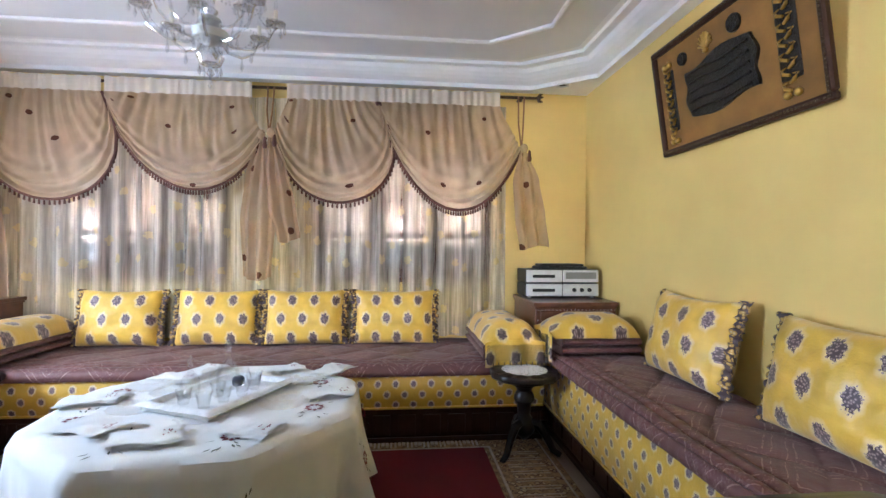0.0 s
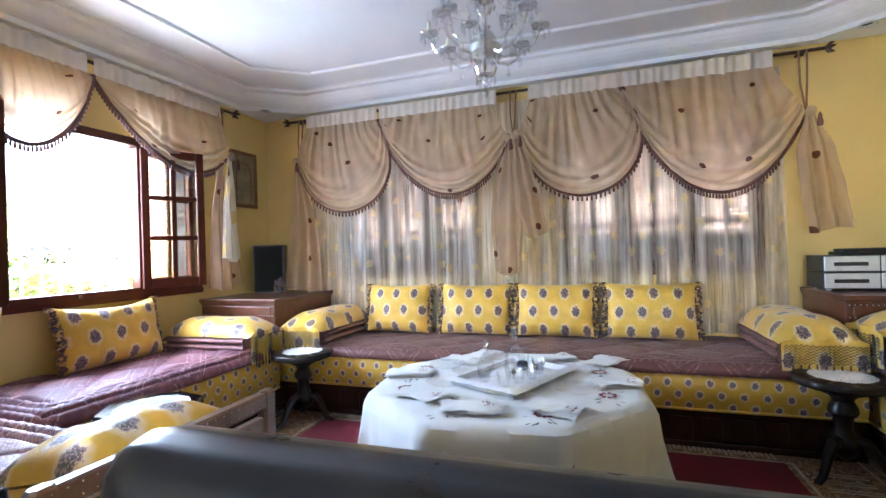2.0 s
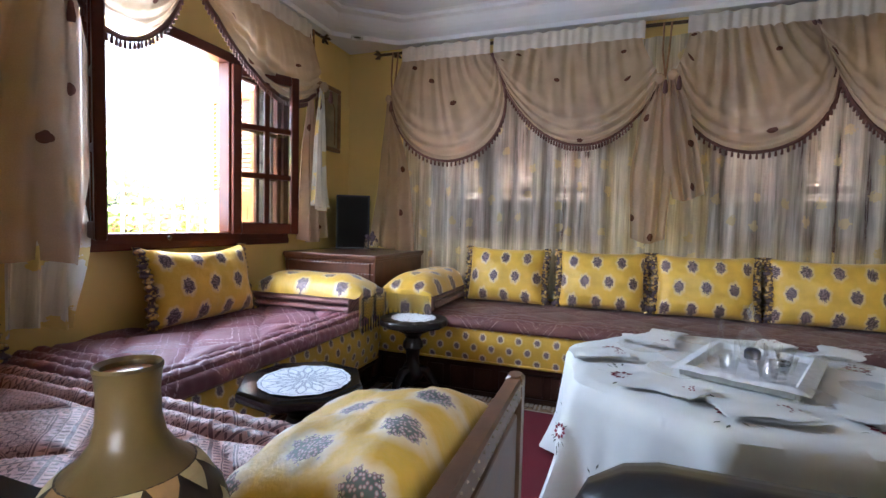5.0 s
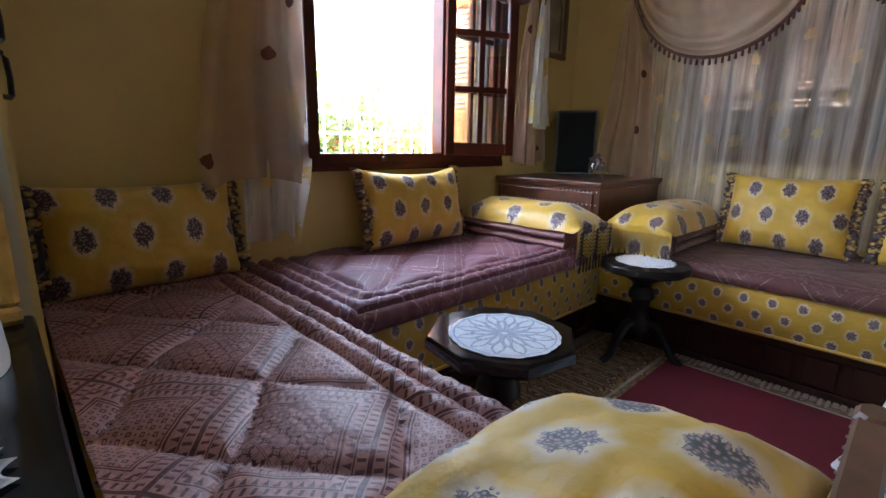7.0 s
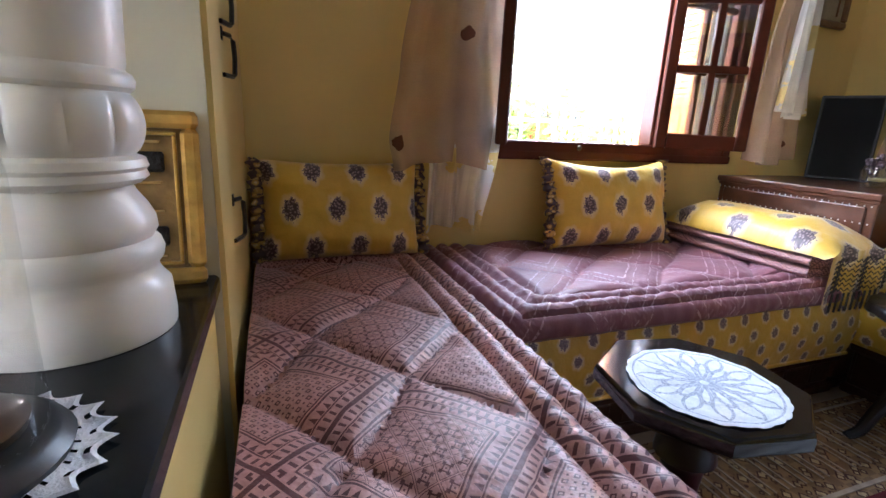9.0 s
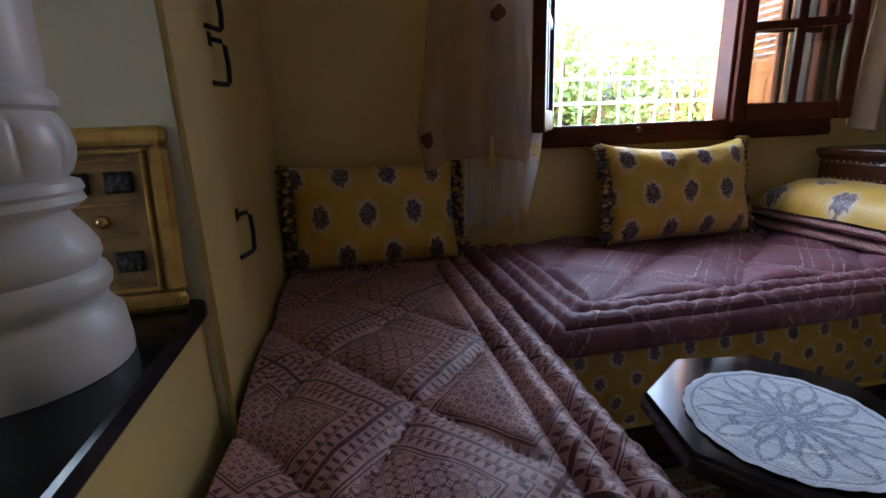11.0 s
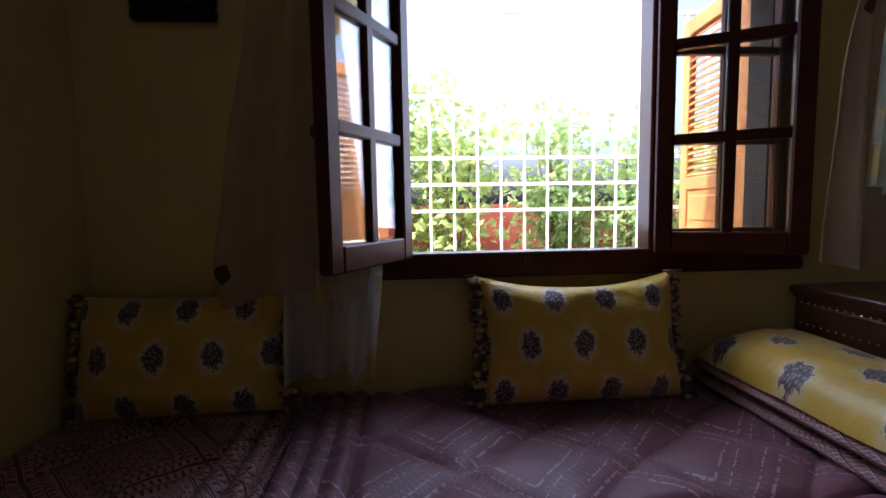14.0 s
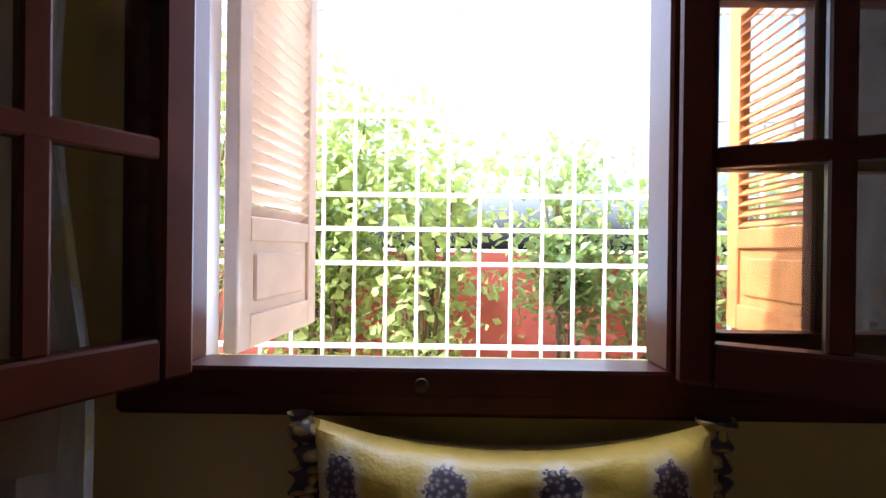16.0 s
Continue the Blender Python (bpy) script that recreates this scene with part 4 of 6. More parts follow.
def stool(x, y, zt, r, label, rot=0.0, oct_top=False):
    e = thing("pedestal_stool", label, "side table", yaw(x, y, 0, rot), "small side tables")
    k = Mesh()
    seg = 12 if not oct_top else 8
    def ring(rr, z, wav=0.0):
        n = 48
        pts = []
        for i in range(n):
            a = 2 * math.pi * i / n
            if oct_top:
                s = radians(45)
                rel = (a % s) - s / 2
                q = rr * math.cos(s / 2) / math.cos(rel)
            else:
                q = rr * (1 + wav * math.cos(a * 12))
            pts.append((q * math.cos(a), q * math.sin(a)))
        return pts, z
    rr = [(0.001, zt - 0.052, 0), (r * 0.84, zt - 0.052, 0), (r * 0.95, zt - 0.044, 0.02), (r, zt - 0.034, 0.025), (r, zt - 0.012, 0.025), (r * 0.985, zt - 0.004, 0.01), (r * 0.96, zt, 0), (0.001, zt, 0)]
    pts = [ring(*q)[0] for q in rr]
    k.grid(lambda u, v: Vector((*pts[round(v * 7)][round(u * 48) % 48], rr[round(v * 7)][1])), 48, 7, close_u=True)
    k.make("tabletop", lacquer if oct_top else black_wood, e)
    h = zt - 0.055
    k = Mesh().lathe([(0.12, h), (0.11, h - 0.02), (0.06, h - 0.045), (0.045, h - 0.07), (0.062, h - 0.10), (0.066, h - 0.13), (0.045, h - 0.155), (0.04, h - 0.22), (0.06, h - 0.26), (0.072, h - 0.29), (0.066, h - 0.33), (0.03, h - 0.365), (0.004, h - 0.385)], 16)
    k.make("column", black_wood, e)
    for i in range(3):
        a = radians(90 + 120 * i)
        d = Vector((math.cos(a), math.sin(a), 0))
        pts = [d * 0.03 + Vector((0, 0, 0.20)), d * 0.09 + Vector((0, 0, 0.19)), d * 0.14 + Vector((0, 0, 0.12)), d * 0.18 + Vector((0, 0, 0.04)), d * 0.225 + Vector((0, 0, 0.013))]
        Mesh().tube(pts, [0.03, 0.03, 0.024, 0.02, 0.018], 8).make("leg", black_wood, e)
    return e


def star_lace(name, radius, points=12):
    """White crochet: a star of leaves and a ring of smaller leaves outlined by open stitches."""
    m, n, l, p = nodes_of(name)
    nt = m.node_tree
    M = lambda op, a, b=None, c=None: math_node(nt, op, a, b, c)
    tc = nt.nodes.new("ShaderNodeTexCoord")
    sp = nt.nodes.new("ShaderNodeSeparateXYZ")
    l.new(tc.outputs["Object"], sp.inputs[0])
    x, y = sp.outputs[0], sp.outputs[1]
    r = M("DIVIDE", M("SQRT", M("ADD", M("MULTIPLY", x, x), M("MULTIPLY", y, y))), radius)
    a = M("MULTIPLY", M("ARCTAN2", y, x), points / (2 * math.pi))

    def leaves(shift, lo, hi, fat):
        q = M("ABSOLUTE", M("SUBTRACT", M("FRACT", M("ADD", a, shift)), 0.5))
        f = M("DIVIDE", M("SUBTRACT", r, lo), hi - lo)
        w = M("MULTIPLY", M("SINE", M("MULTIPLY", M("MINIMUM", M("MAXIMUM", f, 0.0), 1.0), math.pi)), fat)
        away = M("ABSOLUTE", M("SUBTRACT", q, w))
        return M("MULTIPLY", M("LESS_THAN", M("MULTIPLY", away, r), 0.045), M("MULTIPLY", M("GREATER_THAN", f, 0.0), M("LESS_THAN", f, 1.0)))
    out = M("MAXIMUM", leaves(0.0, 0.06, 0.62, 0.34), M("MAXIMUM", leaves(0.5, 0.36, 0.90, 0.30), M("MULTIPLY", M("GREATER_THAN", r, 0.91), M("LESS_THAN", r, 0.94))))
    stitch = noise_node(nt, 260, 2)
    open_ = M("MULTIPLY", out, M("MULTIPLY_ADD", M("GREATER_THAN", stitch, 0.47), 0.6, 0.35))
    tone = noise_node(nt, 30, 3)
    c = ramp_node(nt, tone, [(0.3, (0.66, 0.69, 0.76)), (0.7, (0.82, 0.84, 0.88))])
    l.new(mix_node(nt, open_, c, (0.31, 0.35, 0.46)), p.inputs["Base Color"])
    p.inputs["Roughness"].default_value = 0.8
    bump_node(nt, M("SUBTRACT", stitch, M("MULTIPLY", out, 1.2)), 0.8, 0.003, p)
    return m


def doily(x, y, z, r, label, petals=22, rot=0, mat=lace_white, spike=0.035, holes=True):
    e = thing("doily", label, "doily", yaw(x, y, z, rot))
    k = Mesh()
    n = petals * 8
    prev = None
    rs = [0.0, 0.10, 0.13, 0.3, 0.33, 0.55, 0.58, 0.78, 0.81, 0.93, 1.0]

    def fn(u, v):
        a = u * 2 * math.pi
        rr = v * r * (1 + (spike * (abs(math.sin(a * petals / 2)) if spike < 0.05 else 1 - abs(math.sin(a * petals / 2))) if v > 0.9 else 0))
        z_ = 0.0035 + 0.0012 * math.sin(a * 12) * v + (0.0015 if int(v * 22) % 3 == 0 else 0)
        return Vector((rr * math.cos(a), rr * math.sin(a), z_))
    k.grid(fn, n, 22, close_u=True, scale=(1, 1))
    # leave out cells for the open stitches
    keep = []
    for f in k.f:
        i0 = f[0]
        j, i = divmod(i0, n)
        hole = False
        if 3 <= j <= 11:
            hole = abs(((i / n * 12) % 1) - 0.5) < 0.045 and j % 2 == 0
        if 12 <= j <= 18:
            hole = (i % 4 == 0) and (j % 2 == 0) and abs(((i / n * 12) % 1) - 0.5) > 0.5 - 0.04 * (j - 10)
        if j in (20,):
            hole = i % 8 in (3, 4)
        if not hole or not holes:
            keep.append(f)
    k.f = [f for f in keep if f[0] // n < 12]
    k.make("star_centre", mat, e)
    k2 = Mesh()
    k2.v, k2.uv, k2.f = k.v, k.uv, [f for f in keep if f[0] // n >= 12]
    k2.make("scalloped_edge", mat, e)
    return e


stool(0.765, 4.10, 0.525, 0.215, "black turned side table with a scalloped top, beside the hi-fi corner", rot=10)
doily(0.765, 4.10, 0.525, 0.14, "white crocheted doily on the black side table")
stool(-2.53, 4.10, 0.525, 0.215, "black turned side table with a scalloped top, near the loudspeaker corner", rot=40)
doily(-2.53, 4.10, 0.525, 0.14, "white crocheted doily on the black side table")
stool(-2.35, 2.72, 0.585, 0.215, "black octagonal side table with a pale edge, beside the mauve quilt", rot=12, oct_top=True)
doily(-2.33, 2.71, 0.585, 0.15, "large white crocheted doily with a star pattern on the octagonal table", petals=24, mat=star_lace("star_crochet", 0.15), spike=0.02, holes=False)

# rug
e = thing("carpet", "dark red wool carpet with a cream and brown patterned border", "carpet", Matrix.Translation((-0.90, 3.18, 0)))
k = Mesh().box(-1.90, 1.84, -1.22, 1.25, 0.002, 0.012, b=0.004)
m_, n_, l_, p_ = nodes_of("patterned_carpet_border")
nt = m_.node_tree
co = nt.nodes.new("ShaderNodeTexCoord")
vo = nt.nodes.new("ShaderNodeTexVoronoi")
vo.distance, vo.inputs["Scale"].default_value = "MANHATTAN", 26
nt.links.new(co.outputs["Object"], vo.inputs["Vector"])
ch = nt.nodes.new("ShaderNodeTexChecker")
ch.inputs["Scale"].default_value = 24
nt.links.new(co.outputs["Object"], ch.inputs["Vector"])
c1 = ramp_node(nt, vo.outputs["Distance"], [(0.25, (0.46, 0.35, 0.19)), (0.4, (0.07, 0.028, 0.02)), (0.6, (0.27, 0.17, 0.08))], True)
c2 = mix_node(nt, math_node(nt, "MULTIPLY", ch.outputs["Fac"], 0.35), c1, (0.05, 0.02, 0.02))
nt.links.new(c2, p_.inputs["Base Color"])
p_.inputs["Roughness"].default_value = 0.95
bump_node(nt, noise_node(nt, 300, 2), 0.6, 0.004, p_)
k.make("border", m_, e, smooth=False)
red_wool = simple("red_wool", (0.13, 0.003, 0.011), 0.95, scale=4, vary=0.3, fine=300, bump=0.7, bdist=0.004)
Mesh().box(-1.48, 1.42, -1.0, 0.98, 0.014, 0.018).make("field", red_wool, e, smooth=False)
pale_wool = simple("cream_wool", (0.42, 0.34, 0.26), 0.95, scale=20, vary=0.3, fine=200, bump=0.6)
k = Mesh()
for a, b, c, d in ((-1.52, 1.46, 0.985, 1.0), (-1.52, 1.46, -1.02, -1.005), (-1.525, -1.51, -1.02, 1.0), (1.45, 1.465, -1.02, 1.0), (-1.86, 1.80, 1.19, 1.2), (-1.86, -1.85, -1.2, 1.2), (1.79, 1.80, -1.2, 1.2)):
    k.box(a, b, c, d, 0.013, 0.0165)
k.make("stripe", pale_wool, e, smooth=False)
k = Mesh()
for i in range(110):
    x = -1.50 + i * 0.0265
    k.box(x - 0.006, x + 0.006, 1.02, 1.17, 0.0135, 0.0165) if i % 4 < 2 else k.box(x - 0.01, x + 0.01, 1.05, 1.10, 0.0135, 0.0165)
for i in range(70):
    y = -1.0 + i * 0.028
    if i % 3:
        k.box(-1.80, -1.58, y - 0.004, y + 0.004, 0.0135, 0.016)
        k.box(1.52, 1.74, y - 0.004, y + 0.004, 0.0135, 0.016)
k.make("border_motif", pale_wool, e, smooth=False, kind="stuff")


# ---- curtains ----
def plane_n(a, z, out):
    return Vector((a, YN - 0.105 - out, z))


def plane_w(a, z, out):
    return Vector((XW + 0.105 + out, a, z))


def bez(p, s):
    q = 1 - s
    return tuple(q ** 3 * p[0][i] + 3 * q * q * s * p[1][i] + 3 * q * s * s * p[2][i] + s ** 3 * p[3][i] for i in (0, 1))


def swag(P, free, tie, ztie, low, head, label, seed, bow=False):
    """One draped panel: its lower edge falls from the header at free and rises to the tie."""
    zc = (low - 0.125 * (2.47 + ztie)) / 0.75
    d = tie - free
    cp = ((free, 2.47), (free + 0.22 * d, zc + 0.12), (free + 0.70 * d, zc - 0.14), (tie, ztie))
    if bow:
        cp = ((free, 2.47), (free - 0.62 * d, low + 0.02), (free + 0.78 * d, low - 0.40), (tie, ztie))
    e = thing("swag_curtain", label, "curtain", None, "swags over the windows")
    k = Mesh()

    def fn(s, t):
        bx, bz = bez(cp, s)
        tx = free + (head - free) * s
        tt = t ** 0.9
        x = tx + (bx - tx) * (t ** 1.3)
        z = 2.475 + (bz - 2.475) * tt
        room = min(1.0, (2.475 - bz) / 0.35)
        n1 = noise.noise(Vector((s * 2.2, t * 2.1, seed)))
        ease = min(1.0, max(0.0, (t - 0.45) / 0.5))
        pleat = (0.007 * math.sin(s * 66 + seed + 3.2 * noise.noise(Vector((s * 5, t * 1.2, seed)))) + 0.016 * noise.noise(Vector((s * 24, t * 1.6, seed * 2)))) * (1 - 0.75 * ease) * room
        drape = 0.021 * math.sin(t ** 2.6 * 27 + n1 * 0.9 + seed) * ease * room * (0.45 + s * 0.7)
        vert = 0.010 * noise.noise(Vector((s * 16, t * 2.5, seed + 3))) * room
        belly = 0.075 * math.sin(min(1.0, t * 1.02) * math.pi * 0.80) * room
        return P(x, z, 0.035 + pleat + drape + vert + belly)
    k.grid(fn, 150, 70, scale=(abs(d) * 1.25, 1.15))
    k.uv = [(a + seed * 0.37, b + seed * 0.13) for a, b in k.uv]
    k.make("cloth", swag_mat, e)
    pts = [fn(s / 60, 1.0) for s in range(61)]
    tr = Mesh().tube(pts, 0.013, 6).make("braid", trim_mat, e)
    k = Mesh()
    n = int(abs(d) * 1.45 / 0.026)
    for i in range(n):
        s = (i + 0.5) / n
        if s > 0.86:
            break
        p = fn(s, 1.0)
        k.lathe([(0.002, 0.0), (0.004, -0.012), (0.0075, -0.02), (0.0085, -0.045), (0.001, -0.048)], 5, Matrix.Translation(p))
    k.make("tassel_fringe", trim_mat, tr, kind="stuff")
    return e


def tail(P, top, ztop, pts, label, seed, mat=tail_mat, out=0.06, wide=0.05, bottom=None):
    """A hanging tail: pts are rows of (z, left edge, right edge) going down."""
    e = thing("curtain_tail", label, "curtain", None, "curtain tails")
    rows = [(ztop, top - wide / 2, top + wide / 2)] + list(pts)
    k = Mesh()
    L = ztop - rows[-1][0]

    def fn(u, v):
        z = ztop - v * L
        for (za, la, ra), (zb, lb, rb) in zip(rows, rows[1:]):
            if z >= zb - 1e-6:
                f = (za - z) / max(za - zb, 1e-6)
                f = f * f * (3 - 2 * f) * 0.6 + f * 0.4
                l, r = la + (lb - la) * f, ra + (rb - ra) * f
                break
        hem = 0.05 * math.sin(u * 5 + seed) * max(0.0, v - 0.6)
        amp = 0.012 + 0.030 * v
        fold = amp * math.sin(u * (17 + 6 * noise.noise(Vector((seed, v, 0)))) + seed + v * 1.5)
        return P(l + (r - l) * u, z + hem, out + 0.03 + fold)
    w = max(abs(r - l) for _, l, r in rows)
    k.grid(fn, 44, 50, scale=(max(w, 0.25) * 1.2, L))
    k.uv = [(a + seed * 0.61, b + seed * 0.29) for a, b in k.uv]
    k.make("cloth", mat, e)
    kn = Mesh().ball(P(top, ztop + 0.01, out + 0.05), 0.032, 10, 6, 1.2)
    kn.make("knot", swag_mat, e)
    k = Mesh().lathe([(0.003, 0.01), (0.011, -0.004), (0.012, -0.02), (0.018, -0.06), (0.014, -0.082), (0.001, -0.08)], 14, Matrix.Translation(P(top + 0.035, ztop - 0.02, out + 0.085)))
    k.make("tassel", trim_mat, e)
    return e


def rod(P, a, b, label, ties):
    e = thing("curtain_rod", label, "curtain rod")
    Mesh().tube([P(a + (b - a) * i / 6, 2.565, 0.0) for i in range(7)], 0.012, 10).make("pole", bronze, e)
    for s, c in ((-1, a), (1, b)):
        k = Mesh()
        for i in range(5):
            an = i * math.pi * 2 / 5
            k.tube([P(c, 2.565, 0), P(c + s * 0.03, 2.565 + 0.03 * math.sin(an), 0.03 * math.cos(an)), P(c + s * 0.05, 2.565 + 0.035 * math.sin(an), 0.035 * math.cos(an))], [0.008, 0.012, 0.004], 6)
        k.ball(P(c + s * 0.02, 2.565, 0), 0.018, 8, 5)
        k.make("finial", bronze, e)
        c2 = c - s * 0.14
        Mesh().tube([P(c2, 2.565, -0.10), P(c2, 2.565, 0.0)], 0.010, 8).ball(P(c2, 2.545, 0), 0.018, 8, 5).make("bracket", bronze, e)
    for t, z in ties:
        Mesh().tube([P(t - 0.02, 2.57, 0.012), P(t - 0.022, (2.57 + z) / 2, 0.03), P(t, z + 0.02, 0.05)], 0.007, 6).make("cord", cord_mat, e)
        Mesh().tube([P(t + 0.03, 2.57, 0.012), P(t + 0.018, (2.57 + z) / 2, 0.03), P(t, z + 0.02, 0.05)], 0.007, 6).make("cord", cord_mat, e)
    return e


def header(P, a, b):
    e = thing("curtain_header", "gathered cream heading of the curtains, threaded on the rod", "curtain")
    k = Mesh()

    def fn(u, v):
        x = a + (b - a) * u
        g = 0.0045 * math.sin(x * 95 + 2 * math.sin(x * 11)) + 0.004 * math.sin(x * 41)
        return P(x, 2.595 - 0.125 * v + 0.006 * math.sin(x * 60), 0.022 + g)
    k.grid(fn, int(abs(b - a) * 90), 6, scale=(abs(b - a), 0.125))
    k.make("cloth", header_mat, e)


SW = "beige organza swag with brown flower dots and a tasselled edge"
rod(plane_n, -3.30, 1.12, "dark bronze curtain rod with leaf finials over the north windows", ((-3.16, 2.14), (-1.06, 2.16), (0.98, 2.10)))
header(plane_n, -3.09, -2.33)
header(plane_n, -2.30, -1.20)
header(plane_n, -0.93, 0.80)
swag(plane_n, -2.31, -3.16, 2.14, 1.64, -3.09, SW, 1, bow=True)
swag(plane_n, -2.31, -1.08, 2.15, 1.76, -1.22, SW, 2)
swag(plane_n, -0.20, -1.02, 2.17, 1.65, -0.92, SW, 3, bow=True)
swag(plane_n, -0.22, 0.97, 2.10, 1.63, 0.80, SW, 4)
TL = "thin beige organza tail with brown flower dots, hanging from a cord"
tail(plane_n, -3.16, 2.14, [(1.5, -3.24, -2.98), (0.90, -3.32, -2.90)], TL, 1.0)
tail(plane_n, -1.10, 2.15, [(1.85, -1.22, -1.00), (1.5, -1.26, -0.99), (1.04, -1.24, -1.02)], TL, 2.2)
tail(plane_n, -1.02, 2.16, [(1.9, -1.08, -0.90), (1.6, -1.06, -0.83), (1.34, -0.98, -0.79)], TL, 3.1, out=0.09)
tail(plane_n, 0.98, 2.10, [(1.85, 0.90, 1.11), (1.55, 0.92, 1.16), (1.30, 0.96, 1.20)], TL, 4.4, out=0.08)
Mesh()
e = thing("net_curtain", "white net curtain with embroidered yellow flowers, gathered across both north windows", "curtain")
k = Mesh()


def net(u, v):
    x = -3.10 + 3.97 * u
    n1 = noise.noise(Vector((x * 1.7, 0, 5)))
    amp = 0.028 + 0.014 * n1
    return Vector((x, YN - 0.055 + amp * math.sin(x * 46 + n1 * 5) * (0.5 + 0.5 * v) - 0.02 * v, 2.50 - 1.94 * v))


k.grid(net, 620, 16, scale=(3.97 * 1.3, 1.94))
k.make("cloth", net_mat, e)

rod(plane_w, 2.34, 4.60, "dark bronze curtain rod with leaf finials over the west window", ((2.56, 2.27), (4.42, 2.12)))
header(plane_w, 2.64, 3.30)
header(plane_w, 3.34, 4.43)
swag(plane_w, 3.33, 2.60, 2.27, 1.95, 2.66, "beige organza swag glowing with daylight, with a tasselled edge", 5)
swag(plane_w, 3.31, 4.40, 2.10, 1.99, 4.40, "beige organza swag glowing with daylight, with a tasselled edge", 6)
tail(plane_w, 2.56, 2.26, [(2.05, 2.49, 2.70), (1.7, 2.40, 2.74), (1.3, 2.33, 2.74), (1.04, 2.29, 2.73), (0.93, 2.31, 2.72)], "long thin beige organza curtain with brown dots beside the open window", 5.3, out=0.10, wide=0.10)
tail(plane_w, 2.66, 2.0, [(1.5, 2.56, 2.70), (1.04, 2.47, 2.77), (0.66, 2.46, 2.73)], "white hem of the net curtain hanging below the casement", 6.1, mat=hem_mat, out=0.03, wide=0.12)
tail(plane_w, 4.41, 2.11, [(1.7, 4.33, 4.47), (1.22, 4.32, 4.48)], "white net tail with embroidered flowers beside the west window", 7.7, mat=hem_mat, out=0.09)
tail(plane_w, 4.36, 2.05, [(1.6, 4.26, 4.44), (0.98, 4.24, 4.56)], TL, 8.9, out=0.03)


# ---- pictures ----
def picture(m, w, h, fw, depth, label, frame_mat, back_mat, name="picture"):
    """Local x right, z up, y into the wall; the front looks to -y."""
    e = thing(name, label, "picture", m)
    k = Mesh()
    k.box(0, w, 0, depth, 0, fw, b=0.008).box(0, w, 0, depth, h - fw, h, b=0.008).box(0, fw, 0, depth, fw, h - fw, b=0.008).box(w - fw, w, 0, depth, fw, h - fw, b=0.008)
    k.make("frame", frame_mat, e, smooth=False)
    Mesh().box(fw - 0.002, w - fw + 0.002, depth * 0.6, depth * 0.8, fw - 0.002, h - fw + 0.002).make("backing", back_mat, e, smooth=False)
    return e


tan_velvet = simple("ochre_velvet", (0.25, 0.125, 0.026), 0.85, scale=4, vary=0.4, fine=120, bump=0.3)
dark_relief = simple("dark_metal_relief", (0.022, 0.017, 0.012), 0.38, metal=0.4, scale=20, vary=0.5, fine=90, bump=0.9, bdist=0.01)
tilt = math.degrees(math.atan2(0.085, 0.59))
e = picture(pose(1.555, 3.90, 1.845, 0, 0, -90) @ pose(0, 0, 0, tilt, 0, 0), 1.11, 0.62, 0.035, 0.035,
            "framed ochre velvet panel with dark metal relief and gold ornaments", dark_wood, tan_velvet, "relief_picture")
k = Mesh()
out_pts = []
for i in range(72):
    a = i / 72 * 2 * math.pi
    cx, cz = math.cos(a), math.sin(a)
    sq = 1 / max(abs(cx), abs(cz)) ** 0.85
    rx = 0.245 * sq * cx * (1 + 0.05 * math.sin(a * 6))
    rz = 0.135 * sq * cz * (1 + 0.10 * math.sin(a * 4 + 1))
    out_pts.append((0.53 + rx, 0.29 + rz + 0.02 * math.sin(rx * 12)))
k.add([(x, 0.004, z) for x, z in out_pts] + [(x, 0.022, z) for x, z in out_pts], [tuple(range(71, -1, -1))] + [(i, (i + 1) % 72, 72 + (i + 1) % 72, 72 + i) for i in range(72)])
k.make("relief_panel", dark_relief, e)
for j in range(5):
    k = Mesh().tube([(0.32 + 0.42 * i / 8, 0.002, 0.19 + j * 0.048 + 0.006 * math.sin(i)) for i in range(9)], 0.007, 6)
    k.make("relief_band", dark_relief, e)
for x, z, r in ((0.27, 0.49, 0.034), (0.66, 0.50, 0.042)):
    Mesh().lathe([(r, 0), (r, 0.012), (r * 0.85, 0.018), (r * 0.6, 0.014), (0.001, 0.016)], 24, pose(x, 0.02, z, 90)).make("medal", dark_relief, e)
k = Mesh()
for i in range(9):
    a = math.pi * i / 8
    k.tube([(0.46, 0.012, 0.47), (0.46 + 0.05 * math.cos(a), 0.012, 0.49 + 0.06 * math.sin(a))], 0.006, 5)
k.ball((0.46, 0.012, 0.46), 0.016)
k.make("gold_fan", gold, e)
for x, z0, z1, w in ((0.135, 0.07, 0.50, 0.04), (0.93, 0.08, 0.56, 0.052)):
    k = Mesh().box(x - w, x + w, 0.012, 0.022, z0 + 0.06, z1 - 0.03, b=0.02)
    o = k.make("dark_plaque", dark_relief, e)
    k = Mesh()
    rng = random.Random(int(x * 100))
    for i in range(16):
        zz = z0 + (z1 - z0) * (i + 0.5) / 16
        s = 1 if i % 2 else -1
        k.tube([(x, 0.006, zz), (x + s * w * 0.5, 0.002, zz + 0.012), (x + s * w * 0.7, 0.006, zz + 0.03), (x + s * w * 0.3, 0.006, zz + 0.035)], [0.007, 0.008, 0.006, 0.003], 6)
    for s in (-1, 1):
        for zz in (z0, z1):
            k.ball((x + s * w * 0.5, 0.01, zz), 0.017, 8, 5)
    k.make("gilt_scroll", gold, e, kind="stuff")
k = Mesh()
